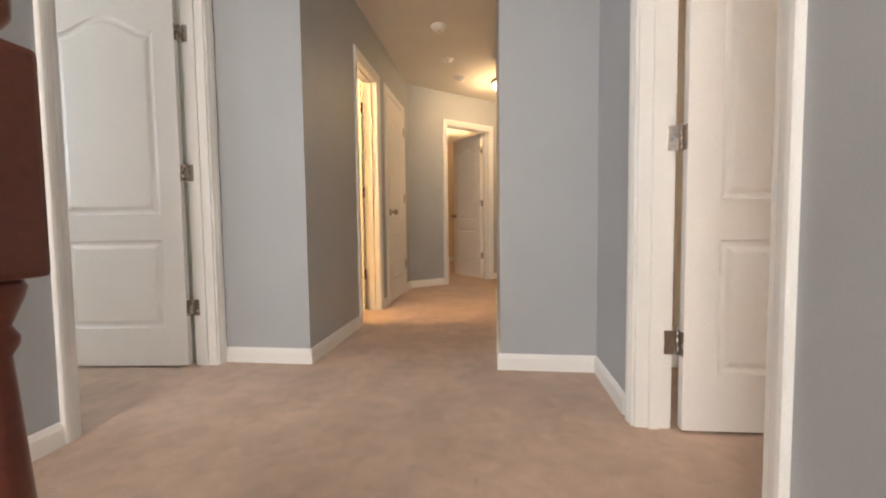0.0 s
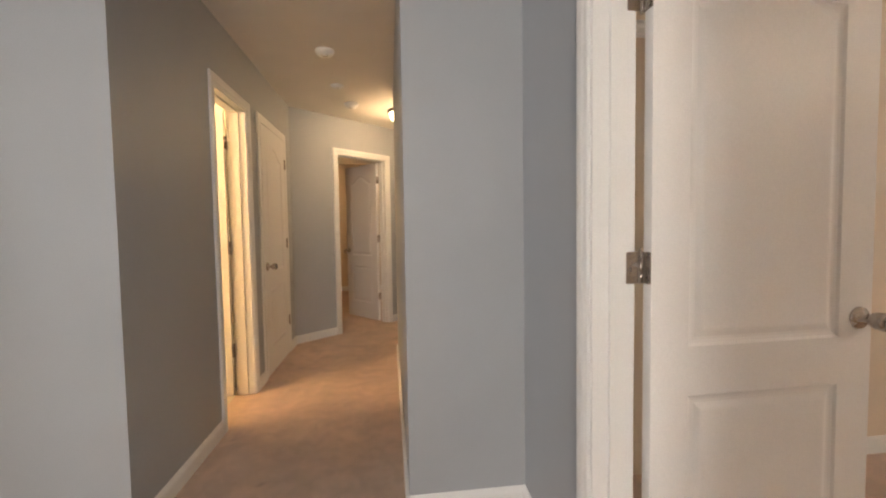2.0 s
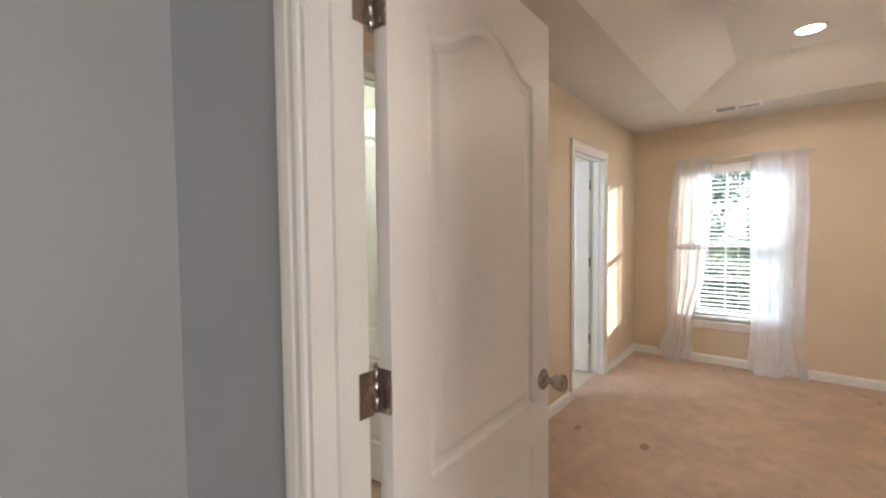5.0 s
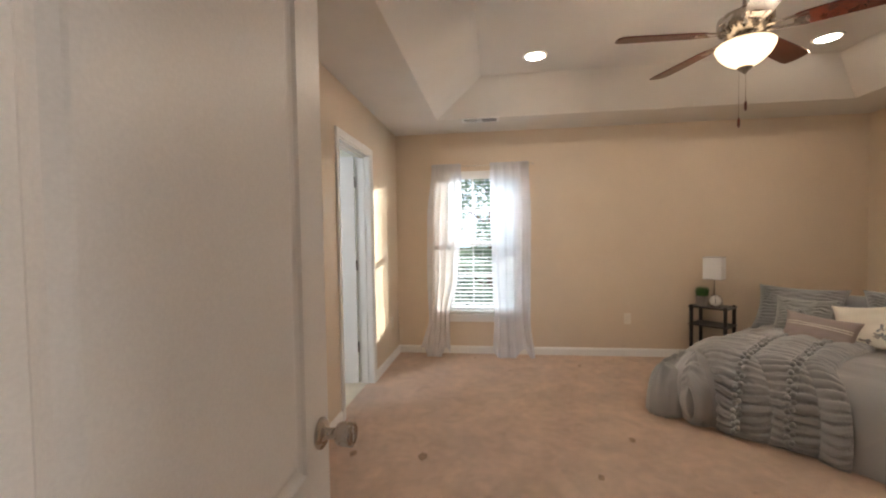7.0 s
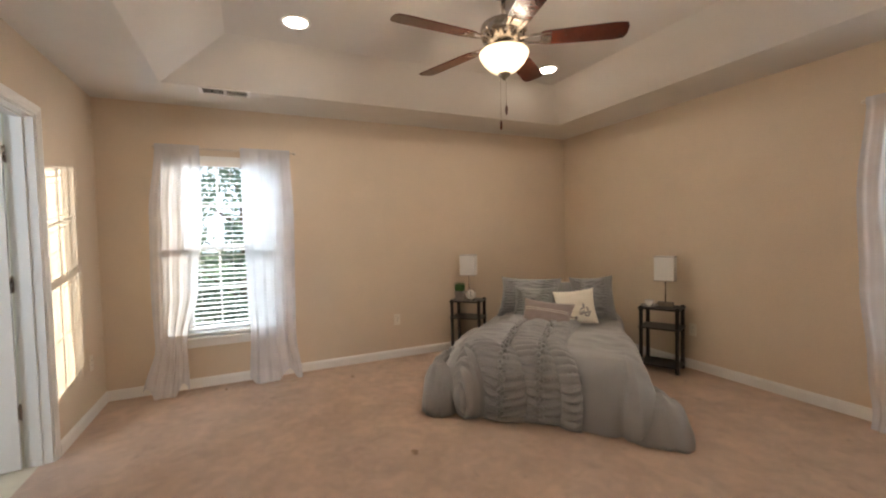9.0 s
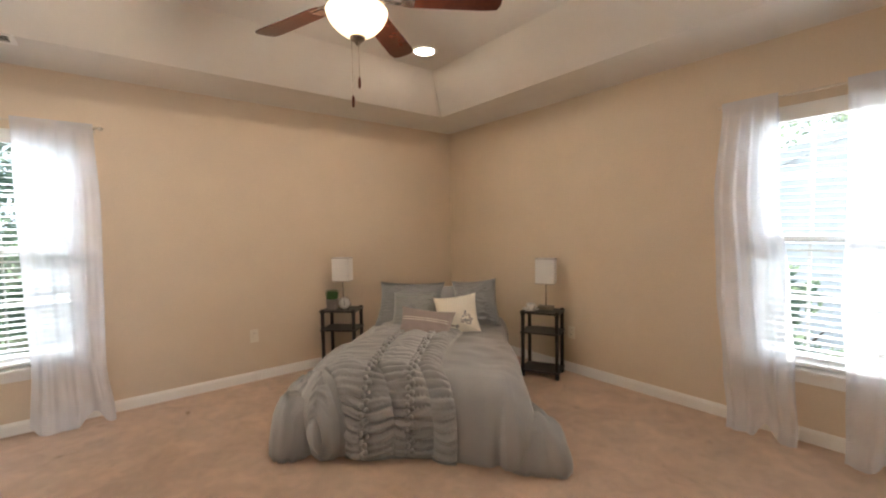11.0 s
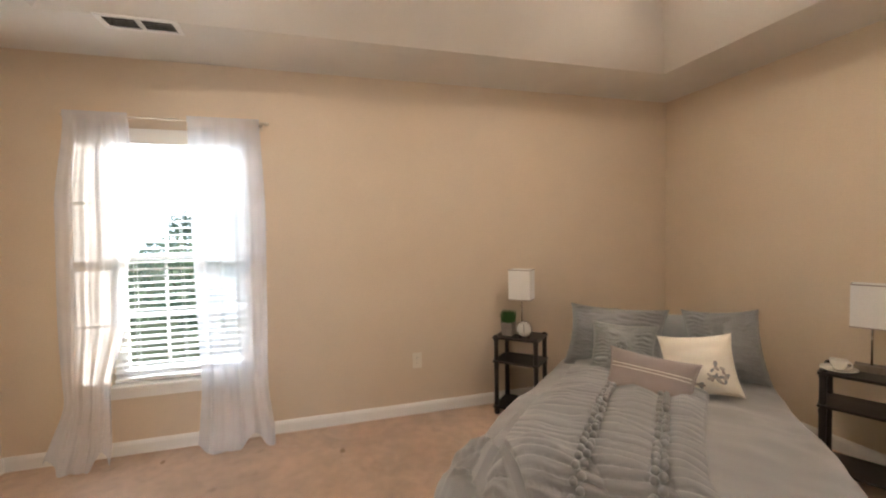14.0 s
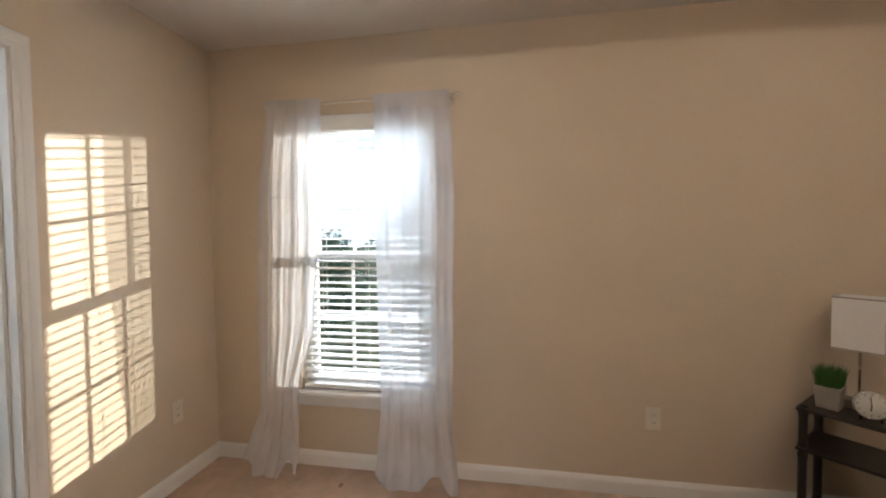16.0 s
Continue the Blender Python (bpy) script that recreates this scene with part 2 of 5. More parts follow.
def door_set(a, b, s0, s1, height=2.04, thick=0.12, number=1, sides=(-1, 1)):
    """Jambs, stops and casings of a door opening in the wall from a to b."""
    fm = frame_m(a, b)
    root = tagged(new("door_frame"), "white painted door frame with moulded casing", "door frame")
    root.matrix_world = fm @ pose((s0 + s1) / 2, 0, 0)
    w = (s1 - s0) / 2
    bm = bmesh.new()
    e = 0.002
    box(bm, -w, -w + 0.018, -e, thick + e, 0, height)
    box(bm, w - 0.018, w, -e, thick + e, 0, height)
    box(bm, -w + 0.018, w - 0.018, -e, thick + e, height - 0.018, height)
    part("jamb", bm, WHITE, root)
    bm = bmesh.new()
    box(bm, -w + 0.018, -w + 0.029, 0.045, 0.080, 0, height - 0.018)
    box(bm, w - 0.029, w - 0.018, 0.045, 0.080, 0, height - 0.018)
    box(bm, -w + 0.029, w - 0.029, 0.045, 0.080, height - 0.029, height - 0.018)
    part("door_stop", bm, WHITE, root)
    # section across the casing: distance from the opening, thickness
    sec = [(0.006, 0), (0.006, 0.009), (0.012, 0.012), (0.026, 0.012), (0.032, 0.015), (0.050, 0.017), (0.062, 0.016), (0.066, 0.012), (0.066, 0)]
    for side in sides:
        bm = bmesh.new()
        rows = []
        for d, t in sec:
            y = -t if side < 0 else thick + t
            q = d - 0.012
            rows.append([bm.verts.new(p) for p in ((-w - q, y, 0), (-w - q, y, height + q), (w + q, y, height + q), (w + q, y, 0))])
        for r0, r1 in zip(rows, rows[1:] + rows[:1]):
            for i in range(3):
                bm.faces.new((r0[i], r0[i + 1], r1[i + 1], r1[i]))
        part("casing", bm, WHITE, root)
    return root


def offset_loop(pts, d):
    """The closed outline pts, moved inward by d (counter-clockwise outline)."""
    out, n = [], len(pts)
    for i in range(n):
        p, q, r = Vector(pts[i - 1]), Vector(pts[i]), Vector(pts[(i + 1) % n])
        e1, e2 = (q - p).normalized(), (r - q).normalized()
        n1, n2 = Vector((-e1.y, e1.x)), Vector((-e2.y, e2.x))
        k = (n1 + n2)
        k = k / max(k.dot(k), 1e-6) * 2
        out.append((q.x + k.x * d, q.y + k.y * d))
    return out


def door_leaf_mesh(bm, w, h=2.02, t=0.035):
    """A moulded two-panel leaf: x from 0 (hinge) to w, y from -t to 0, z from 0.012."""
    z0, z1 = 0.012, h
    st = 0.115 if w > 0.65 else 0.10
    arch = []
    n = 20
    for i in range(n + 1):
        u = i / n
        k = min(max((u - 0.06) / 0.88, 0), 1)
        arch.append((w - st - u * (w - 2 * st), 1.80 + 0.085 * (0.5 - 0.5 * math.cos(2 * math.pi * k)) ** 0.8))
    panels = [[(st, 0.22), (w - st, 0.22), (w - st, 0.70), (st, 0.70)], [(st, 0.84), (w - st, 0.84)] + arch]
    for y, s in ((-t, -1), (0, 1)):
        edges = []
        rim = [bm.verts.new((x, y, z)) for x, z in ((0, z0), (w, z0), (w, z1), (0, z1))]
        edges += [bm.edges.new((rim[i], rim[(i + 1) % 4])) for i in range(4)]
        for p in panels:
            prev = None
            for d, dep in ((0, 0), (0.007, 0.006), (0.016, 0.0085), (0.024, 0.0085), (0.040, 0.0025), (0.046, 0.0015)):
                loop = [bm.verts.new((x, y - s * dep, z)) for x, z in offset_loop(p, d)]
                if prev is None:
                    edges += [bm.edges.new((loop[i], loop[(i + 1) % len(loop)])) for i in range(len(loop))]
                else:
                    for i in range(len(loop)):
                        j = (i + 1) % len(loop)
                        bm.faces.new((prev[i], prev[j], loop[j], loop[i]))
                prev = loop
            bm.faces.new(prev)
        bmesh.ops.triangle_fill(bm, edges=edges, use_beauty=True)
    for p0, p1 in (((0, z0), (w, z0)), ((w, z0), (w, z1)), ((w, z1), (0, z1)), ((0, z1), (0, z0))):
        bm.faces.new([bm.verts.new(c) for c in ((p0[0], -t, p0[1]), (p1[0], -t, p1[1]), (p1[0], 0, p1[1]), (p0[0], 0, p0[1]))])
    bmesh.ops.remove_doubles(bm, verts=bm.verts[:], dist=1e-5)


def knob_mesh(bm, side):
    """A knob on a rose, out from the face at y = 0 towards side."""
    prof = [(0.0325, 0), (0.0335, 0.003), (0.0325, 0.007), (0.026, 0.012), (0.014, 0.016), (0.0115, 0.022), (0.0115, 0.032), (0.015, 0.036), (0.0215, 0.040), (0.0245, 0.047), (0.0255, 0.060), (0.0265, 0.068), (0.0245, 0.074), (0.018, 0.077), (0.0165, 0.0745), (0.0, 0.0745)]
    revolve(bm, prof[:-1], 28, m=pose(0, 0, 0, 90 if side < 0 else -90, 0, 0))


def door_leaf(hinge, angle, w, label, hinge_side=1, hand=1, metal=NICKEL, knob=True):
    """A leaf hung at hinge (x, y), pointing to angle degrees; hinge knuckles on the side of +y (hand 1) or -y (-1) of the leaf."""
    m = pose(hinge[0], hinge[1], 0, 0, 0, angle)
    root = empty("door", m, label, "door", "interior doors")
    off = 0.0 if hand > 0 else 0.035
    bm = bmesh.new()
    door_leaf_mesh(bm, w)
    bmesh.ops.translate(bm, vec=(0.004, off, 0), verts=bm.verts[:])
    part("leaf", bm, DOORW, root)
    if knob:
        for side, y in ((1, off), (-1, off - 0.035)):
            bm = bmesh.new()
            knob_mesh(bm, side)
            bmesh.ops.translate(bm, vec=(w - 0.043, y, 0.895), verts=bm.verts[:])
            part("knob", bm, metal, root, "satin nickel door knob", smooth=True)
        bm = bmesh.new()
        box(bm, w + 0.0035, w + 0.006, off - 0.030, off - 0.005, 0.90, 0.96, 0.001)
        part("latch_plate", bm, metal, root)
    for z in (0.325, 1.062, 1.800):
        bm = bmesh.new()
        revolve(bm, [(0.0065, -0.045), (0.0065, -0.016), (0.0055, -0.0155), (0.0065, -0.015), (0.0065, 0.015), (0.0055, 0.0155), (0.0065, 0.016), (0.0065, 0.045)], 12, (0, 0.006 * hand, z))
        revolve(bm, [(0.004, 0.045), (0.0045, 0.049), (0.002, 0.053)], 10, (0, 0.006 * hand, z))
        # one plate on the leaf's edge, one back on the jamb
        box(bm, 0.0, 0.0035, -0.034 * hand if hand > 0 else 0.0, 0.0 if hand > 0 else 0.034, z - 0.044, z + 0.044)
        for k in (-0.028, 0.0, 0.028):
            revolve(bm, [(0.0035, 0), (0.003, 0.001)], 8, m=pose(-0.0005, -0.018 * hand, z + k, 0, -90, 0))
        part("hinge", bm, metal, root, "", smooth=False)
    return root


def jamb_plates(x, y, angle, metal=NICKEL):
    """Hinge plates let into a jamb, seen beside an open leaf; x along angle, plates face +y."""
    for z in (0.325, 1.062, 1.800):
        bm = bmesh.new()
        box(bm, 0, 0.036, 0, 0.003, z - 0.044, z + 0.044, 0.001)
        for kx, kz in ((0.012, -0.028), (0.024, 0.0), (0.012, 0.028)):
            revolve(bm, [(0.0038, 0.003), (0.003, 0.0042)], 8, m=pose(kx, 0, z + kz, -90, 0, 0))
        bmesh.ops.transform(bm, matrix=pose(x, y, 0, 0, 0, angle), verts=bm.verts[:])
        tagged(mesh_ob("hinge_plate", bm, metal), "satin nickel hinge plate screwed to a white door jamb", "hinge")


# ---- floor, ceilings ----
SX0, SX1, SY = 0.25, 1.36, 2.10      # the stairwell's sides and its top edge
bm = bmesh.new()
for fx0, fx1, fy0, fy1 in ((-3.2, SX0, -1.62, 3.78), (SX1, 6.12, -1.62, 3.78), (SX0, SX1, SY, 3.78), (SX0, SX1, -1.62, -1.5)):
    box(bm, fx0, fx1, fy0, fy1, -0.1, 0)
box(bm, -0.31, 3.2, 3.78, 10.4, -0.1, 0)
structure("floor", bm, CARPET, "beige cut-pile carpet with worn, darker patches")
bm = bmesh.new()
box(bm, -3.2, -0.31, 3.78, 10.4, -0.1, 0.001)
box(bm, 3.2, 6.12, 3.78, 6.4, -0.1, 0.001)
structure("floor", bm, TILE, "cream vinyl bathroom floor")
bm = bmesh.new()
box(bm, -3.2, 1.42, -1.62, 10.4, H, H + 0.1)
box(bm, 1.42, 6.2, 3.78, 10.4, H, H + 0.1)
structure("ceiling", bm, CEIL, "flat white ceiling")
# tray ceiling: a border, sloping sides and a raised middle
X0, X1, Y0, Y1 = 1.42, 6.12, -1.18, 3.78
IN0, IN1, HT = 0.55, 1.0, 2.67
bm = bmesh.new()
rings = []
for d, z in ((0, H), (IN0, H), (IN1, HT)):
    rx0, rx1, ry0, ry1 = (1.48 + d * 1.25 + 0.15, 5.97 - d, -1.03 + d, 3.72 - d) if d else (X0, X1, Y0, Y1)
    rings.append([bm.verts.new((x, y, z)) for x, y in ((rx0, ry0), (rx1, ry0), (rx1, ry1), (rx0, ry1))])
for r0, r1 in zip(rings, rings[1:]):
    for i in range(4):
        bm.faces.new((r0[i], r0[(i + 1) % 4], r1[(i + 1) % 4], r1[i]))
bm.faces.new(rings[-1])
top = [bm.verts.new((v.co.x, v.co.y, HT + 0.12)) for v in rings[0]]
for i in range(4):
    bm.faces.new((rings[0][i], rings[0][(i + 1) % 4], top[(i + 1) % 4], top[i]))
bm.faces.new(top)
structure("ceiling", bm, CEIL, "white tray ceiling with sloping sides")

# the stairs up which the walk begins, and the walls of their well
stairs = empty("staircase", pose((SX0 + SX1) / 2, SY, 0), "beige carpeted staircase rising to the upper hall", "stairs")
for k in range(13):
    bm = bmesh.new()
    box(bm, -(SX1 - SX0) / 2, (SX1 - SX0) / 2, -0.25 * (k + 1), -0.25 * k + (0.0 if k else -0.001), -0.18 * (k + 2), -0.18 * (k + 1))
    box(bm, -(SX1 - SX0) / 2 + 0.002, (SX1 - SX0) / 2 - 0.002, -0.25 * (k + 1) - 0.022, -0.25 * (k + 1) - 0.001, -0.18 * (k + 1) - 0.035, -0.18 * (k + 1) - 0.002, 0.008)
    part("step", bm, CARPET, stairs)
bm = bmesh.new()
box(bm, SX0 - 0.1, SX1 + 0.1, -1.6, SY + 0.1, -2.80, -2.70)
structure("floor", bm, CARPET, "beige carpet at the foot of the stairs")
for x0, x1, y0, y1 in ((SX0 - 0.1, SX0, -1.5, SY), (SX1, SX1 + 0.1, -1.5, SY), (SX0 - 0.1, SX1 + 0.1, SY, SY + 0.1), (SX0 - 0.1, SX1 + 0.1, -1.6, -1.5)):
    bm = bmesh.new()
    box(bm, x0, x1, y0, y1, -2.70, -0.1)
    structure("wall_stairwell", bm, GREY, "blue-grey painted plaster wall of the stairwell")

# ---- walls ----
DG = math.degrees(math.atan2(0.656, 0.755))
DA = (-0.18 - 0.06 * 0.755, 6.39 - 0.06 * 0.656)
DB = (DA[0] + 2.36 * 0.755, DA[1] + 2.36 * 0.656)
WL = {
    "left": ((-0.69, -1.5), (-0.69, 3.60)), "jog": ((-0.81, 3.60), (-0.30, 3.60)), "hall_left": ((-0.18, 3.60), (-0.18, 6.39)),
    "diag": (DA, DB), "end": ((1.56, 7.98), (1.56, 5.9)), "turn": ((1.68, 5.9), (0.99, 5.9)), "hall_right": ((0.87, 5.9), (0.87, 3.60)),
    "face": ((0.99, 3.60), (1.36, 3.60)), "divide": ((1.36, 3.72), (1.36, -1.5)), "bed_north": ((1.48, 3.72), (6.09, 3.72)),
    "bed_east": ((5.97, 3.72), (5.97, -1.03)), "bed_south": ((6.12, -1.03), (1.48, -1.03)),
}
WIN_Z = (0.44, 2.02)
wall("wall_hall_west", *WL["left"], [(4.235, 5.04, 0, 2.04)], (GREY, CREAM), label="blue-grey painted plaster wall")
wall("wall_hall_jog", *WL["jog"], [], (GREY, CREAM), label="blue-grey painted plaster wall")
wall("wall_hall_far_west", *WL["hall_left"], [(0.91, 1.48, 0, 2.04), (1.76, 2.51, 0, 2.04)], (GREY, CREAM), label="blue-grey painted plaster wall")
wall("wall_hall_diagonal", *WL["diag"], [(0.62, 1.34, 0, 2.04)], (GREY, BEIGE), label="blue-grey painted plaster wall, set at an angle")
wall("wall_hall_end", *WL["end"], [], (GREY, BEIGE), label="blue-grey painted plaster wall")
wall("wall_hall_turn", *WL["turn"], [], (GREY, CREAM), label="blue-grey painted plaster wall")
wall("wall_hall_far_east", *WL["hall_right"], [], (GREY, CREAM), label="blue-grey painted plaster wall")
wall("wall_hall_face", *WL["face"], [], (GREY, CREAM), label="blue-grey painted plaster wall")
wall("wall_between", *WL["divide"], [(0.67, 1.47, 0, 2.04)], (GREY, BEIGE), label="plaster wall, blue-grey to the hall and beige to the bedroom")
wall("wall_north", *WL["bed_north"], [(0.50, 1.12, 0, 2.04), (2.74, 3.49, 0, 2.04)], (BEIGE, CREAM), label="beige painted plaster wall")
wall("wall_east", *WL["bed_east"], [(0.56, 1.36, *WIN_Z)], (BEIGE, WHITE), 0.15, "beige painted plaster wall with a window", top=H + 0.1)
wall("wall_south", *WL["bed_south"], [(6.12 - 2.95, 6.12 - 2.15, *WIN_Z)], (BEIGE, WHITE), 0.15, "beige painted plaster wall with a window", top=H + 0.1)
# rooms beyond the doors, closed off
for nm, a, b, mt in (
        ("wall_back", (1.36, -1.5), (-0.81, -1.5), GREY), ("wall_west_room", (-3.1, -1.5), (-3.1, 3.6), CREAM), ("wall_west_room", (-0.81, -1.5), (-3.1, -1.5), CREAM),
        ("wall_west_room", (-3.1, 3.60), (-0.81, 3.60), CREAM), ("wall_bath", (-0.30, 3.72), (-2.4, 3.72), CREAM), ("wall_bath", (-2.4, 3.72), (-2.4, 5.25), CREAM),
        ("wall_bath", (-2.4, 5.25), (-0.30, 5.25), CREAM), ("wall_closet", (0.99, 5.3), (2.9, 5.3), CREAM), ("wall_closet", (2.9, 5.3), (2.9, 3.84), CREAM),
        ("wall_master_bath", (3.04, 3.84), (3.04, 6.2), CREAM), ("wall_master_bath", (3.04, 6.2), (6.09, 6.2), CREAM), ("wall_master_bath", (6.09, 6.2), (6.09, 3.72), CREAM),
        ("wall_far_room", (-1.6, 6.5), (-1.6, 10.2), BEIGE), ("wall_far_room", (-1.6, 10.2), (3.1, 10.2), BEIGE), ("wall_far_room", (3.1, 10.2), (3.1, 7.0), BEIGE),
        ("wall_far_room", (3.1, 7.0), (1.68, 7.0), BEIGE), ("wall_far_room", (-0.30, 6.5), (-1.6, 6.5), BEIGE)):
    wall(nm, a, b, [], (mt, mt), 0.1, "plain painted wall of a neighbouring room")

baseboard(*WL["left"], [(0, 4.175)])
baseboard(*WL["jog"], [(0.12, 0.644)])
baseboard(*WL["hall_left"], [(-0.014, 0.85), (1.54, 1.70), (2.57, 2.79)])
baseboard(*WL["diag"], [(0.06, 0.56), (1.40, 2.3)])
baseboard(*WL["hall_right"], [(0, 2.314)])
baseboard(*WL["face"], [(-0.134, 0.37)])
baseboard(*WL["divide"], [(0.12, 0.61), (1.53, 5.2)])
baseboard(*WL["divide"], [(0, 0.61), (1.53, 4.74)], 1)
baseboard(*WL["bed_north"], [(0, 0.34), (1.12, 2.68), (3.55, 4.49)])
baseboard(*WL["bed_east"], [(0, 4.75)])
baseboard(*WL["bed_south"], [(0.15, 4.64)])
baseboard((2.9, 5.3), (2.9, 3.84), [(0, 1.46)])
baseboard((0.99, 5.3), (2.9, 5.3), [(0, 1.9)])
baseboard((-1.6, 10.2), (3.1, 10.2), [(0, 4.7)])

# ---- doors ----
door_set(*WL["left"], 4.235, 5.04)
door_set(*WL["hall_left"], 0.91, 1.48)
door_set(*WL["hall_left"], 1.76, 2.51)
door_set(*WL["diag"], 0.62, 1.34)
door_set(*WL["divide"], 0.695, 1.47)
door_set(*WL["bed_north"], 0.40, 1.06)
door_set(*WL["bed_north"], 2.74, 3.49)
# hinge place, direction of the leaf, width
door_leaf((-0.824, 3.514), 186, 0.76, "white two-panel arch-top interior door, open into a side room", hand=-1)
door_leaf((1.506, 3.009), 1.5, 0.724, "white two-panel arch-top interior door, open into the bedroom", hand=1)
door_leaf((-0.312, 5.056), 182, 0.53, "white two-panel arch-top bathroom door, open inward", hand=-1)
door_leaf((-0.168, 6.088), -90, 0.705, "white two-panel arch-top closet door, closed", hand=1)
D4 = frame_m(*WL["diag"]) @ Vector((1.322, 0.132, 0))
door_leaf((D4.x, D4.y), DG + 180 - 92, 0.675, "white two-panel arch-top interior door, half open at the end of the hall", hand=-1)
door_leaf((2.522, 3.852), 98, 0.575, "white two-panel arch-top closet door, open inward", hand=-1)
door_leaf((4.952, 3.852), 100, 0.705, "white two-panel arch-top bathroom door, open inward", hand=-1)


# ---- closet, hall fixtures ----


def wire_shelf(y0, z):
    root = empty("wire_shelf", pose(1.9, y0, z), "white wire closet shelf on diagonal braces", "shelf", "closet shelves")
    bm = bmesh.new()
    for k in range(9):
        yy = -0.30 + 0.0375 * k
        box(bm, -0.86, 0.96, yy - 0.002, yy + 0.002, -0.002, 0.002)
    for k in range(48):
        xx = -0.85 + k * 0.038
        box(bm, xx - 0.0012, xx + 0.0012, -0.30, 0, 0.002, 0.0045)
    box(bm, -0.86, 0.96, -0.304, -0.298, -0.03, -0.024)
    part("shelf_wires", bm, WHITE, root)
    for xx in (-0.5, 0.0, 0.55):
        bm = bmesh.new()
        extrude(bm, [(-0.29, -0.03), (-0.28, -0.03), (0.0, -0.30), (-0.01, -0.30)], xx - 0.006, xx + 0.006)
        part("brace", bm, WHITE, root)


wire_shelf(5.29, 1.72)
wire_shelf(5.29, 1.15)
jamb_plates(1.492, 3.0065, 180)
jamb_plates(-0.7745, 3.5205, 180)


def ceiling_disc(x, y, r, h, label, name="smoke_detector", cat="smoke detector", z=H):
    root = empty(name, pose(x, y, z), label, cat)
    bm = bmesh.new()
    revolve(bm, [(r, 0), (r, -h * 0.35), (r * 0.86, -h * 0.55), (r * 0.8, -h), (0.001, -h)], 32)
    part("body", bm, WHITE, root, smooth=True)
    bm = bmesh.new()
    revolve(bm, [(r * 0.35, -h - 0.001), (r * 0.33, -h - 0.005), (0.001, -h - 0.006)], 20)
    part("button", bm, CERAM, root)


ceiling_disc(0.387, 5.01, 0.065, 0.030, "round white smoke detector on the hall ceiling")
ceiling_disc(0.386, 5.73, 0.055, 0.018, "small flat round white ceiling cover plate", "cover_plate", "cover plate")
ceiling_disc(0.46, 6.25, 0.068, 0.040, "round white smoke detector beside the hall lamp")

root = empty("ceiling_lamp", pose(0.97, 6.47, H), "lit round flush ceiling lamp with bronze rim and frosted glass", "ceiling lamp")
bm = bmesh.new()
revolve(bm, [(0.150, 0), (0.155, -0.012), (0.150, -0.030), (0.135, -0.034), (0.001, -0.034)], 36)
part("rim", bm, BRONZE, root, smooth=True)
bm = bmesh.new()
revolve(bm, [(0.132, -0.035), (0.128, -0.060), (0.105, -0.095), (0.065, -0.118), (0.02, -0.126), (0.001, -0.126)], 36)
part("shade", bm, HALLG, root, "lit frosted glass bowl", smooth=True).visible_shadow = False

# newel post of the stairs
NX, NY = 0.196, 1.858
root = empty("newel_post", pose(NX, NY, 0), "dark cherry wooden stair newel post with square block and turned shaft", "newel post")
bm = bmesh.new()
box(bm, -0.047, 0.047, -0.047, 0.047, 0, 0.30, 0.004)
part("base_block", bm, CHERRY, root)
bm = bmesh.new()
revolve(bm, [(0.044, 0.30), (0.040, 0.31), (0.030, 0.32), (0.034, 0.335), (0.042, 0.36), (0.038, 0.42), (0.029, 0.56), (0.026, 0.60), (0.034, 0.615), (0.035, 0.625), (0.027, 0.64), (0.033, 0.655), (0.041, 0.675), (0.045, 0.69), (0.040, 0.70)], 28)
part("shaft", bm, CHERRY, root, smooth=True)
bm = bmesh.new()
box(bm, -0.050, 0.050, -0.050, 0.050, 0.70, 1.0, 0.010)
part("upper_block", bm, CHERRY, root)
bm = bmesh.new()
revolve(bm, [(0.040, 1.0), (0.044, 1.0005), (0.034, 1.003), (0.030, 1.012), (0.038, 1.022), (0.046, 1.034), (0.048, 1.055), (0.040, 1.078), (0.020, 1.092), (0.001, 1.095)], 28)
part("cap", bm, CHERRY, root, smooth=True)

# ---- windows ----


def sheer_material():
    m = bpy.data.materials.new("sheer_cloth")
    m.use_nodes = True
    nt = m.node_tree
    n, l = nt.nodes, nt.links
    b = n["Principled BSDF"]
    b.inputs["Base Color"].default_value = (0.89, 0.91, 1.0, 1)
    b.inputs["Roughness"].default_value = 0.9
    tr, tl, m1, m2 = n.new("ShaderNodeBsdfTransparent"), n.new("ShaderNodeBsdfTranslucent"), n.new("ShaderNodeMixShader"), n.new("ShaderNodeMixShader")
    tl.inputs[0].default_value = (0.88, 0.90, 0.97, 1)
    tc, w = n.new("ShaderNodeTexCoord"), n.new("ShaderNodeTexNoise")
    w.inputs["Scale"].default_value, w.inputs["Detail"].default_value = 6, 1
    mr = n.new("ShaderNodeMapRange")
    mr.inputs["To Min"].default_value, mr.inputs["To Max"].default_value = 0.56, 0.70
    l.new(tc.outputs["Object"], w.inputs["Vector"])
    l.new(w.outputs[0], mr.inputs[0])
    m1.inputs[0].default_value = 0.55
    l.new(b.outputs[0], m1.inputs[1])
    l.new(tl.outputs[0], m1.inputs[2])
    l.new(mr.outputs[0], m2.inputs[0])
    l.new(tr.outputs[0], m2.inputs[1])
    l.new(m1.outputs[0], m2.inputs[2])
    l.new(m2.outputs[0], n["Material Output"].inputs[0])
    return m


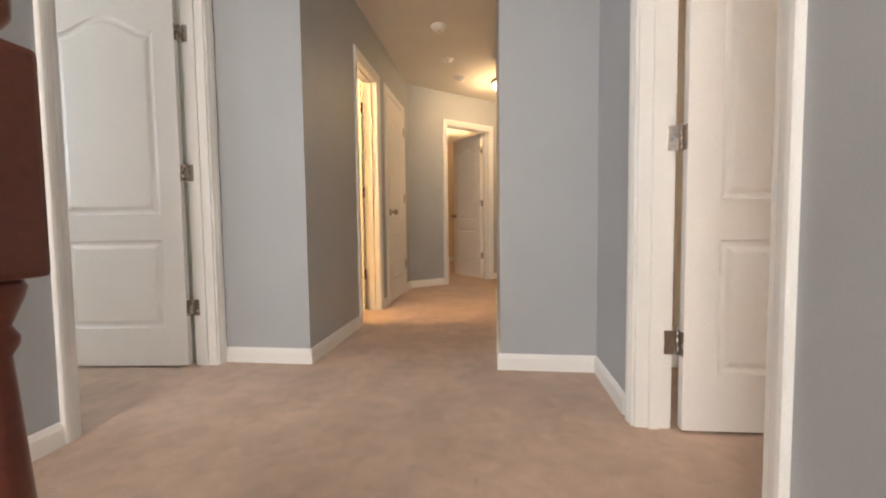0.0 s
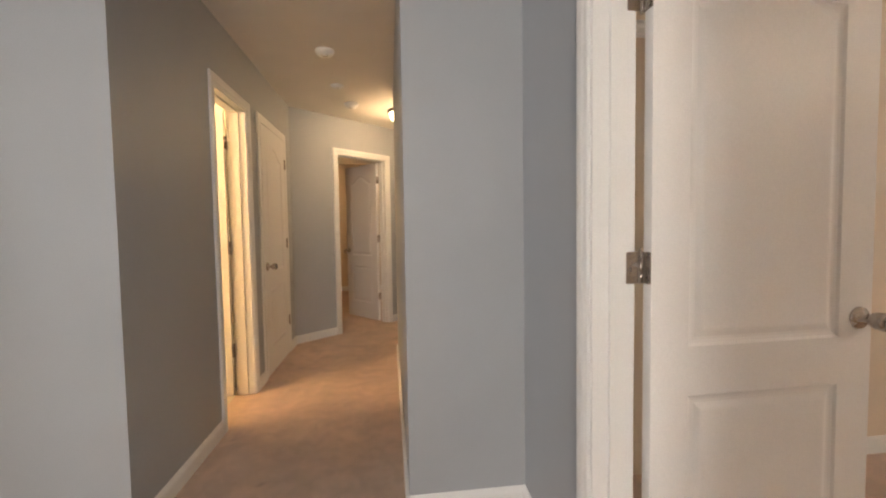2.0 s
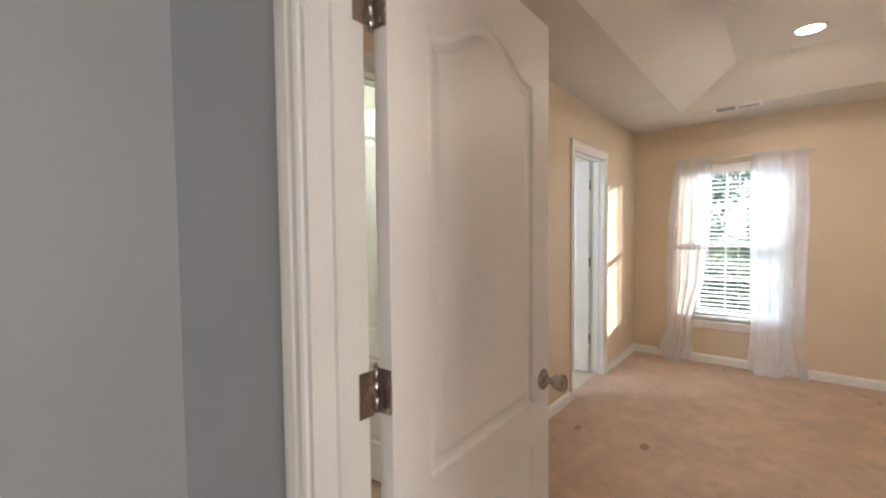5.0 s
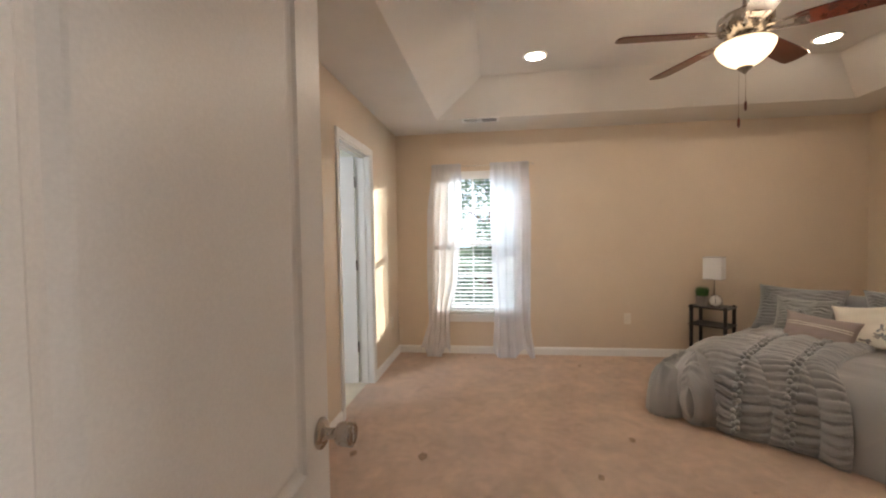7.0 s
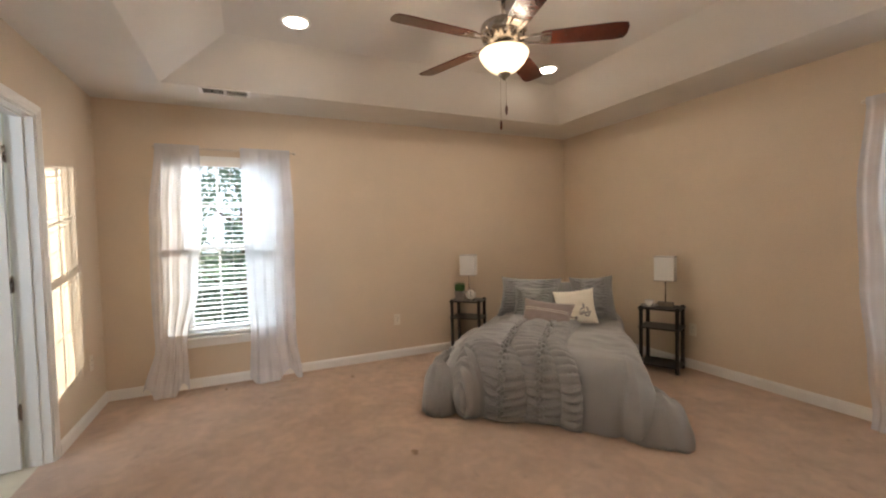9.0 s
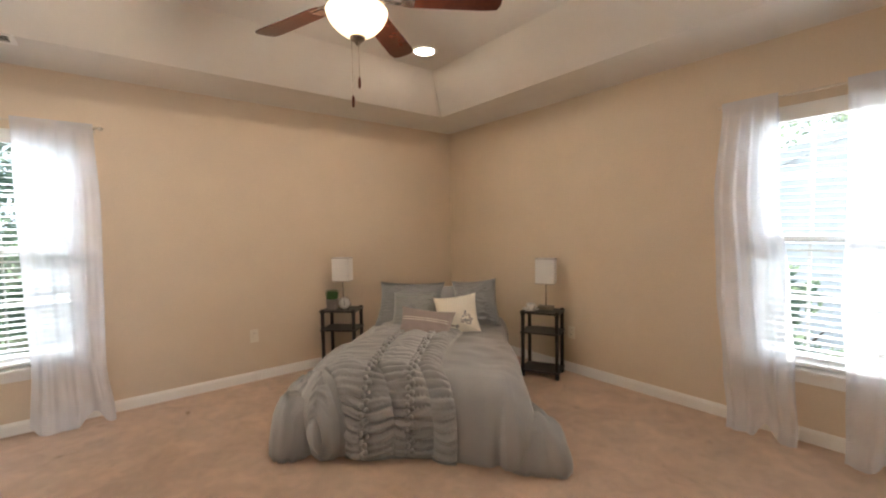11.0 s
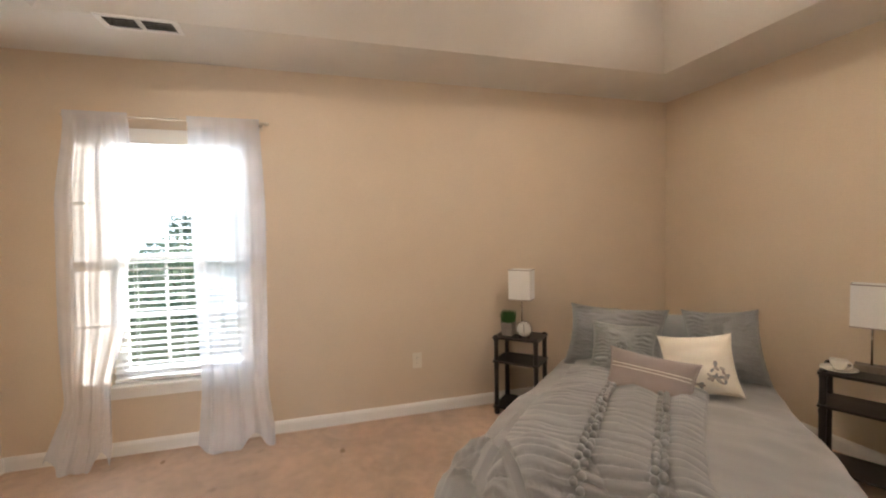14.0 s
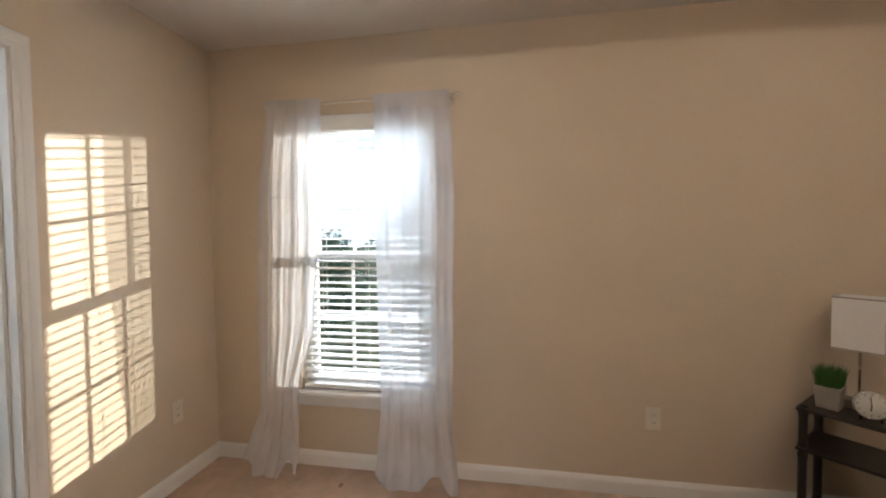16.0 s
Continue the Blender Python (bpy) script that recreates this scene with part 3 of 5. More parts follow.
def glass_material():
    m = bpy.data.materials.new("window_glass")
    m.use_nodes = True
    b = m.node_tree.nodes["Principled BSDF"]
    b.inputs["Base Color"].default_value = (1, 1, 1, 1)
    b.inputs["Transmission Weight"].default_value = 1.0
    b.inputs["Roughness"].default_value = 0.0
    b.inputs["IOR"].default_value = 1.03
    return m


SHEER, GLASS = sheer_material(), glass_material()
SLATM = material("blind_white", (0.82, 0.82, 0.80), 0.45, mottle=0.02, bump=0.03)
WW, WZ0, WZ1 = 0.80, 0.44, 2.02


def window(m, number, folds_seed):
    """A double-hung window; local x runs to the left seen from the room, y into the room, z up, origin on the wall's face."""
    h = WW / 2
    root = tagged(new("window_%d" % number), "white vinyl double-hung window with grilles", kind="structure")
    root.matrix_world = m
    bm = bmesh.new()
    box(bm, -h, -h + 0.035, -0.135, -0.055, WZ0, WZ1)
    box(bm, h - 0.035, h, -0.135, -0.055, WZ0, WZ1)
    box(bm, -h + 0.035, h - 0.035, -0.135, -0.055, WZ1 - 0.035, WZ1)
    box(bm, -h + 0.035, h - 0.035, -0.135, -0.055, WZ0, WZ0 + 0.035)
    part("window_frame", bm, WHITE, root)
    mid = 1.22
    for nm, z0, z1, y in (("upper_sash", mid - 0.02, WZ1 - 0.035, -0.120), ("lower_sash", WZ0 + 0.035, mid + 0.025, -0.085)):
        sash_bm = bmesh.new()
        a = h - 0.035
        box(sash_bm, -a, -a + 0.035, y - 0.015, y + 0.015, z0, z1, 0.003)
        box(sash_bm, a - 0.035, a, y - 0.015, y + 0.015, z0, z1, 0.003)
        box(sash_bm, -a + 0.035, a - 0.035, y - 0.014, y + 0.014, z0, z0 + 0.045, 0.003)
        box(sash_bm, -a + 0.035, a - 0.035, y - 0.014, y + 0.014, z1 - 0.04, z1, 0.003)
        sash = part(nm, sash_bm, WHITE, root)
        bm = bmesh.new()
        gz0, gz1 = z0 + 0.045, z1 - 0.04
        for k in (-1, 1):
            xx = k * (a - 0.035) / 3
            box(bm, xx - 0.008, xx + 0.008, y - 0.005, y + 0.0045, gz0, gz1)
        zz = (gz0 + gz1) / 2
        box(bm, -a + 0.035, a - 0.035, y - 0.0045, y + 0.005, zz - 0.008, zz + 0.008)
        part("grille", bm, WHITE, sash)
        bm = bmesh.new()
        box(bm, -a + 0.03, a - 0.03, y - 0.0095, y - 0.0065, gz0 - 0.005, gz1 + 0.005)
        part("pane", bm, GLASS, sash).visible_shadow = False
    bm = bmesh.new()
    box(bm, -h - 0.05, h + 0.05, 0.001, 0.045, WZ0 - 0.022, WZ0 + 0.002, 0.006)
    box(bm, -h + 0.001, h - 0.001, -0.055, 0.001, WZ0 - 0.018, WZ0 + 0.0015)
    part("window_sill", bm, WHITE, root)
    bm = bmesh.new()
    box(bm, -h - 0.03, h + 0.03, 0.001, 0.017, WZ0 - 0.085, WZ0 - 0.022, 0.004)
    part("apron", bm, WHITE, root)
    # blind
    b = empty("window_blind", m @ pose(0, -0.03, WZ0), "white two-inch slatted window blind, lowered with open slats", "window blind", "window blinds")
    bm = bmesh.new()
    box(bm, -h + 0.006, h - 0.006, -0.020, 0.028, 1.505, 1.575, 0.004)
    box(bm, -h + 0.003, h - 0.003, 0.028, 0.036, 1.488, 1.578, 0.003)
    part("valance", bm, SLATM, b)
    sl = bmesh.new()
    extrude(sl, [(-0.025, -0.0015), (0, 0.001), (0.025, -0.0015), (0.025, 0.0015), (0, 0.004), (-0.025, 0.0015)], -h + 0.012, h - 0.012)
    first = part("slat", sl, SLATM, b)
    first.matrix_basis = pose(0, 0, 1.475, -7, 0, 0)
    for k in range(1, 34):
        o = first.copy()
        scene.collection.objects.link(o)
        o.matrix_basis = pose(0, 0, 1.475 - 0.0425 * k, -7 + 3 * math.sin(k * 1.7), 0, 0.15 * math.sin(k * 2.3))
    bm = bmesh.new()
    box(bm, -h + 0.012, h - 0.012, -0.025, 0.025, 0.012, 0.032, 0.004)
    part("bottom_rail", bm, SLATM, b)
    for xx in (-0.26, 0.0, 0.26):
        bm = bmesh.new()
        for yy in (-0.026, 0.026):
            box(bm, xx - 0.0012, xx + 0.0012, yy - 0.001, yy + 0.001, 0.03, 1.50)
        part("ladder_cord", bm, SLATM, b)
    bm = bmesh.new()
    revolve(bm, [(0.004, 0.75), (0.004, 1.49)], 8, (0.30, 0.040, 0))
    part("wand", bm, SLATM, b)
    # rod
    r = empty("curtain_rod", m @ pose(0, 0.075, 2.065), "slim brushed metal curtain rod with small end caps", "curtain rod", "curtain rods")
    bm = bmesh.new()
    revolve(bm, [(0.007, -0.53), (0.007, 0.53)], 14, m=pose(0, 0, 0, 0, 90, 0))
    part("rod", bm, RODM, r, smooth=True)
    for k in (-1, 1):
        bm = bmesh.new()
        revolve(bm, [(0.012, 0), (0.013, 0.012), (0.009, 0.024), (0.002, 0.028)], 14, m=pose(k * 0.53, 0, 0, 0, 90 * k, 0))
        part("end_cap", bm, RODM, r, smooth=True)
        bm = bmesh.new()
        box(bm, k * 0.50 - 0.006, k * 0.50 + 0.006, -0.074, -0.006, -0.006, 0.006)
        box(bm, k * 0.50 - 0.012, k * 0.50 + 0.012, -0.0745, -0.070, -0.03, 0.03)
        part("bracket", bm, RODM, r)


def curtain(m, rows, seed, label, folds=7, puddle=0.16):
    """A sheer curtain. rows: (height, one side, other side, distance from the wall)."""
    root = empty("sheer_curtain", m, label, "curtain", "sheer curtains")
    nu, nv = 130, 70
    bm = bmesh.new()
    grid = []
    for j in range(nv + 1):
        f = j / nv
        z = 2.085 * (1 - f) + 0.004
        k = 0
        while k < len(rows) - 2 and rows[k + 1][0] > z:
            k += 1
        a, b = rows[k], rows[k + 1]
        q = min(max((a[0] - z) / max(a[0] - b[0], 1e-6), 0), 1)
        q = q * q * (3 - 2 * q)
        x0, x1, d = (a[i] + (b[i] - a[i]) * q for i in (1, 2, 3))
        line = []
        for i in range(nu + 1):
            s = i / nu
            w = s + 0.03 * noise.noise((s * 3, z * 0.8, seed))
            amp = 0.003 + 0.005 * f
            y = d + amp * math.sin(w * folds * 0.62 * 2 * math.pi + seed) + 0.35 * amp * math.sin(w * folds * 1.3 * 2 * math.pi + seed * 2) + 0.012 * f * noise.noise((s * 4, z * 2, seed + 5))
            x = x0 + (x1 - x0) * s + 0.008 * f * noise.noise((s * 9, z * 1.5, seed + 9))
            lift = 0.10 * max(0.0, math.sin(2 * math.pi * (1.25 * s + 0.17 * seed))) ** 2
            zz = z + lift * max(0.0, 1 - z / 0.6)
            if z < 0.10:
                y += puddle * (1 - z / 0.10) * (0.5 + 0.7 * abs(noise.noise((s * 2.2, 1, seed))))
                zz = max(zz, 0.004)
            if z > 2.035:
                y = 0.089 + (y - 0.075) * 0.3
            line.append(bm.verts.new((x, max(y, 0.012), zz)))
        grid.append(line)
    for g0, g1 in zip(grid, grid[1:]):
        for i in range(nu):
            bm.faces.new((g0[i], g0[i + 1], g1[i + 1], g1[i])).smooth = True
    part("cloth", bm, SHEER, root)


ME = pose(5.97, 2.76, 0, 0, 0, 90)      # x to the north, y into the room (west)
MS = pose(2.55, -1.03, 0, 0, 0, 0)      # x to the east, y into the room (north)
window(ME, 1, 1)
window(MS, 2, 2)
NEAR = "white sheer curtain hanging to the carpet beside a window"
curtain(ME, [(2.10, 0.54, 0.22, 0.075), (1.5, 0.60, 0.22, 0.085), (0.9, 0.61, 0.27, 0.09), (0.4, 0.60, 0.37, 0.10), (0, 0.68, 0.36, 0.13)], 1, NEAR, puddle=0.08)
curtain(ME, [(2.10, -0.09, -0.50, 0.075), (1.5, -0.09, -0.52, 0.085), (0.9, -0.10, -0.51, 0.09), (0.4, -0.12, -0.50, 0.10), (0, -0.10, -0.54, 0.13)], 2, NEAR, puddle=0.08)
curtain(MS, [(2.10, 0.53, 0.24, 0.075), (1.5, 0.57, 0.23, 0.085), (0.9, 0.55, 0.16, 0.09), (0.4, 0.50, 0.13, 0.10), (0, 0.46, 0.10, 0.12)], 3, NEAR, puddle=0.08)
curtain(MS, [(2.10, -0.06, -0.52, 0.075), (1.5, -0.07, -0.55, 0.085), (0.9, -0.06, -0.54, 0.09), (0.4, -0.09, -0.53, 0.10), (0, -0.10, -0.50, 0.12)], 4, NEAR, puddle=0.08)

# ---- bedroom fixtures ----


def outlet(m):
    root = empty("outlet", m, "almond duplex wall outlet above the baseboard", "wall outlet")
    bm = bmesh.new()
    box(bm, -0.035, 0.035, 0, 0.005, -0.057, 0.057, 0.002)
    part("cover", bm, PLATE, root)
    for k in (-0.02, 0.02):
        bm = bmesh.new()
        box(bm, -0.016, 0.016, 0.005, 0.007, k - 0.014, k + 0.014, 0.001)
        part("socket", bm, PLATE, root)
        bm = bmesh.new()
        for xx in (-0.006, 0.006):
            box(bm, xx - 0.001, xx + 0.001, 0.007, 0.0074, k - 0.004, k + 0.006)
        part("slot", bm, DARK, root)


outlet(pose(5.97, 1.242, 0.40, 0, 0, 90))
outlet(pose(5.66, 3.72, 0.40, 0, 0, 180))
outlet(pose(4.278, -1.03, 0.36, 0, 0, 0))

root = empty("ceiling_vent", pose(5.475, 2.75, H - 0.001), "white slatted air vent in the ceiling border", "air vent")
bm = bmesh.new()
for a in ((-0.075, -0.055, -0.18, 0.18), (0.055, 0.075, -0.18, 0.18), (-0.055, 0.055, -0.18, -0.155), (-0.055, 0.055, 0.155, 0.18), (-0.055, 0.055, -0.012, 0.012)):
    box(bm, *a, -0.008, 0)
part("frame", bm, WHITE, root)
# near-black sheet: the duct's shade behind the slats, put into colour
bm = bmesh.new()
box(bm, -0.055, 0.055, -0.155, 0.155, -0.0012, -0.0002)
part("duct_shade_sheet", bm, DARK, root)
sl = bmesh.new()
box(sl, -0.0095, 0.0095, -0.15, 0.15, -0.0006, 0.0006)
first = part("slat", sl, WHITE, root)
for k in range(5):
    o = first
    if k:
        o = first.copy()
        scene.collection.objects.link(o)
    o.matrix_basis = pose(-0.044 + k * 0.022, 0, -0.005, 0, -24, 0)

for cx, cy in CANS[:2]:
    root = empty("recessed_light", pose(cx, cy, HT), "lit round recessed ceiling light with white trim ring", "recessed light", "recessed ceiling lights")
    bm = bmesh.new()
    revolve(bm, [(0.080, -0.0005), (0.095, -0.0005), (0.093, -0.006), (0.078, -0.008), (0.074, -0.004)], 36)
    part("trim_ring", bm, WHITE, root, smooth=True)
    bm = bmesh.new()
    revolve(bm, [(0.074, -0.001), (0.072, -0.005), (0.001, -0.006)], 36)
    part("lens", bm, CANG, root, "glowing lens")

# ceiling fan
FX, FY = 3.80, 1.28
fan = empty("ceiling_fan", pose(FX, FY, 0), "nickel ceiling fan with five cherry blades and a lit glass bowl", "ceiling fan")
bm = bmesh.new()
revolve(bm, [(0.068, HT), (0.068, HT - 0.02), (0.050, HT - 0.055), (0.020, HT - 0.070), (0.013, HT - 0.072)], 28)
part("canopy", bm, NICKEL, fan, smooth=True)
bm = bmesh.new()
revolve(bm, [(0.012, HT - 0.07), (0.012, 2.47)], 16)
part("rod", bm, NICKEL, fan, smooth=True)
bm = bmesh.new()
revolve(bm, [(0.020, 2.50), (0.030, 2.485), (0.085, 2.470), (0.122, 2.455), (0.130, 2.440), (0.130, 2.400), (0.118, 2.385), (0.100, 2.375), (0.080, 2.350), (0.060, 2.345), (0.058, 2.325), (0.090, 2.318), (0.092, 2.308)], 36)
part("motor_housing", bm, NICKEL, fan, smooth=True)
bm = bmesh.new()
for k in range(30):
    box(bm, 0.101, 0.121, -0.003, 0.003, 2.374, 2.388, m=pose(0, 0, 0, 0, 0, 12 * k))
part("vent_fins", bm, NICKEL, fan)
bm = bmesh.new()
revolve(bm, [(0.130, 2.308), (0.138, 2.298), (0.135, 2.282), (0.118, 2.250), (0.090, 2.220), (0.062, 2.200), (0.035, 2.188), (0.001, 2.187)], 40)
part("glass_bowl", bm, GLASSB, fan, "lit frosted glass bowl", smooth=True).visible_shadow = False
bm = bmesh.new()
revolve(bm, [(0.036, 2.186), (0.034, 2.178), (0.022, 2.170), (0.012, 2.160), (0.008, 2.152), (0.001, 2.150)], 24)
part("finial", bm, BRONZE, fan, smooth=True)
for dx, dy, z0, zt in ((-0.02, 0.04, 1.885, 2.34), (-0.045, 0.02, 1.965, 2.34)):
    bm = bmesh.new()
    revolve(bm, [(0.0011, z0 + 0.03), (0.0011, zt)], 6, (dx, dy, 0))
    chain = part("pull_chain", bm, NICKEL, fan)
    bm = bmesh.new()
    revolve(bm, [(0.002, z0 + 0.032), (0.0055, z0 + 0.024), (0.007, z0 + 0.008), (0.0065, z0 - 0.012), (0.003, z0 - 0.020), (0.001, z0 - 0.022)], 12, (dx, dy, 0))
    part("fob", bm, CHERRY, chain, "turned wooden pull")
for k in range(5):
    ang = -52 + 72 * k
    bm = bmesh.new()
    pts = [(0.205, -0.050), (0.24, -0.058), (0.45, -0.066), (0.60, -0.069), (0.650, -0.062), (0.662, -0.03), (0.664, 0.03), (0.650, 0.062), (0.60, 0.069), (0.45, 0.066), (0.24, 0.058), (0.205, 0.050)]
    lo = [bm.verts.new((x, y, -0.003)) for x, y in pts]
    hi = [bm.verts.new((x, y, 0.003)) for x, y in pts]
    bm.faces.new(lo[::-1])
    bm.faces.new(hi)
    for i in range(len(pts)):
        j = (i + 1) % len(pts)
        bm.faces.new((lo[i], lo[j], hi[j], hi[i]))
    blade = part("blade", bm, BLADEM, fan, "glossy cherry wooden blade")
    blade.matrix_basis = pose(0, 0, 2.365, 0, 0, ang) @ pose(0, 0, 0, -11, 0, 0)
    bm = bmesh.new()
    for sgn in (-1, 1):
        extrude(bm, [(-0.008, -0.004), (0.008, -0.004), (0.008, 0.002), (-0.008, 0.002)], 0.09, 0.26, pose(0, sgn * 0.012, 0, 0, 0, sgn * 7))
    box(bm, 0.20, 0.26, -0.026, 0.026, -0.0075, -0.0035, 0.002)
    arm = part("blade_arm", bm, NICKEL, fan)
    arm.matrix_basis = blade.matrix_basis

# ---- bed ----
CN = Vector((5.97, -1.03, 0))
AX, LT = Vector((-0.7071, 0.7071, 0)), Vector((0.7071, 0.7071, 0))


def bed_pt(u, v, z):
    """u: along the bed from the room's corner; v: across it; z: height."""
    return CN + AX * u + LT * v + Vector((0, 0, z))


BEDM = Matrix((( -0.7071, 0.7071, 0, CN.x), (0.7071, 0.7071, 0, CN.y), (0, 0, 1, 0), (0, 0, 0, 1)))
BED_FRAME = pose(4.85, 0.09, 0, 0, 0, 135)
mattress = empty("mattress", BED_FRAME, "low full-size mattress hidden under the duvet", "mattress")
bm = bmesh.new()
box(bm, -0.82, 0.84, -0.50, 0.58, 0.02, 0.38, 0.06)
part("body", bm, IVORY, mattress)
bm = bmesh.new()
box(bm, -0.80, 0.82, -0.48, 0.56, 0, 0.03, 0.004)
part("base_board", bm, BLACKW, mattress)

# floor outline of the duvet, round from the head's left side to its right side: (u, v)
OUT = [(0.85, 0.68), (1.3, 0.71), (1.8, 0.74), (2.3, 0.78), (2.6, 0.78), (2.78, 0.66), (2.84, 0.48), (2.76, 0.26), (2.72, 0.0), (2.77, -0.26), (2.85, -0.46), (2.88, -0.62), (2.76, -0.72), (2.50, -0.73), (2.2, -0.71), (1.8, -0.67), (1.4, -0.64), (0.85, -0.61)]
MU0, MU1, MV = 0.80, 2.56, 0.66


def out_at(p, q):
    """The outline's point for a point (p, q) on the rim of the square -1..1; p runs from head to foot."""
    if abs(q) >= abs(p):
        s = (p + 1) / 2 * 0.38
        s = s if q > 0 else 1 - s
    elif p > 0:
        s = 0.5 - q * 0.12
    else:
        return (0.78, q * 0.66)
    k = s * (len(OUT) - 1)
    i = min(int(k), len(OUT) - 2)
    f = k - i
    return (OUT[i][0] + (OUT[i + 1][0] - OUT[i][0]) * f, OUT[i][1] + (OUT[i + 1][1] - OUT[i][1]) * f)


RIM = 0.66


def ruche(uu, vv):
    """Depth of the gathered runner's folds, in metres: rounded puffs with tight valleys, pinched at the button rows."""
    spread = min(max((uu - 1.25) / 1.0, 0), 1)
    lines = (0.53 + 0.035 * spread, 0.235, -0.02, -0.255 + 0.085 * spread)
    for a, b in zip(lines, lines[1:]):
        if b <= vv <= a:
            f = (a - vv) / (a - b)
            mid = math.sin(math.pi * f)
            wob = 0.8 * noise.noise((uu * 2.6, vv * 3.0, 1.0 + round(a) * 4 + round(b * 8) * 3)) + 0.32 * noise.noise((uu * 8, vv * 6, round(b * 8))) - 0.18 * mid
            merge = min(max(0.5 + 2.2 * noise.noise((uu * 7, vv * 8, round(b * 8))), 0), 1)
            puff = abs(math.sin(math.pi * (uu * 18.0 + wob))) ** 0.42
            pleat = abs(math.sin(math.pi * (uu * 40.0 + 2.3 * wob + 0.3))) ** 0.6
            depth = 0.047 * (0.65 + 0.35 * mid)
            return 0.020 * mid ** 0.5 + depth * (puff * (0.5 + 0.5 * merge) + 0.30 * pleat * (1 - merge))
    return 0.0


PHI = 2.12       # how far round the duvet's side rolls under, in radians


def duvet_point(p, q, wrinkle=True):
    r = max(abs(p), abs(q), 1e-6)
    cp, cq = p / r, q / r
    iu, iv = MU0 + (MU1 - MU0) * (cp + 1) / 2, (0.62 if cq > 0 else 0.55) * cq
    cu, cv = (MU0 + MU1) / 2, 0.0
    if r <= RIM:
        k = r / RIM
        u, v, z, side = cu + (iu - cu) * k, cv + (iv - cv) * k, 0.0, 0.0
    else:
        side = (r - RIM) / (1 - RIM)
        phi = side * PHI
        ou, ov = out_at(cp, cq)
        k = math.sin(min(phi, math.pi / 2)) ** 0.9 if phi < math.pi / 2 else 1 - 0.85 * (1 - math.sin(phi))
        u, v = iu + (ou - iu) * k, iv + (ov - iv) * k
        z = -(1 - math.cos(phi)) / (1 - math.cos(PHI))
    rise = min(max((u - 1.5) / 0.7, 0), 1)
    top = 0.395 + 0.055 * rise * rise * (3 - 2 * rise) + 0.035 * math.cos(min(abs(v) / 0.75, 1) * math.pi / 2) - 0.03 * max(0, u - 2.0)
    zz = max(top * (1 + z), 0.006) if side < 0.98 else 0.006
    sw = 0.016 * noise.noise((u * 3, v * 3, 0)) + 0.008 * noise.noise((u * 7, v * 7, 4))
    crease = side * (0.03 * math.exp(-((v - 0.60) / 0.045) ** 2) + 0.07 * math.exp(-((v + 0.55) / 0.045) ** 2)) if cp > 0.99 else 0.0
    fold = -crease + side * (0.050 * noise.noise((u * 3.2 + 5, v * 3.2, zz * 3.0)) + 0.018 * noise.noise((u * 7, v * 7, zz * 2.5)))
    uu = iu + side * 0.62 if (side > 0 and cp > 0.99) else u
    vv = iv if (side > 0 and cp > 0.99) else v
    d = ruche(uu, vv) * (1 + 0.25 * min(side * 2, 1)) if wrinkle else 0.0
    if not ruche(uu, vv):
        d = side * 0.010 * (0.5 - 2.2 * abs(noise.noise((uu * 2.5 + v * 1.2, v * 3.2 - uu, 40 + zz * 2)))) + 0.010 * max(0, noise.noise((u * 2 + v * 4, v * 5 - u * 2, 7))) + 0.003 * noise.noise((u * 14, v * 6, 2)) + side * 0.008 * noise.noise((uu * 5 + v * 3, v * 9 - uu * 3, 20))
    nd = Vector(((u - cu) * 0.9, v, 0))
    nd = nd.normalized() if nd.length > 1e-6 else Vector((0, 0, 0))
    amt = d + fold
    phi = side * PHI
    u += nd.x * amt * math.sin(phi)
    v += nd.y * amt * math.sin(phi)
    zz += (d + sw) * max(math.cos(phi), 0) + sw * side * (1 - side)
    return u, v, max(zz, 0.004)


duvet = empty("duvet", BEDM, "grey-green duvet with a gathered runner, spilling onto the carpet", "duvet")
N = 500
bm = bmesh.new()
grid = [[bm.verts.new(duvet_point(-1 + 2 * i / N, -1 + 2 * j / N)) for j in range(N + 1)] for i in range(N + 1)]
for i in range(N):
    for j in range(N):
        bm.faces.new((grid[i][j], grid[i + 1][j], grid[i + 1][j + 1], grid[i][j + 1])).smooth = True
part("cover", bm, DUVET, duvet)


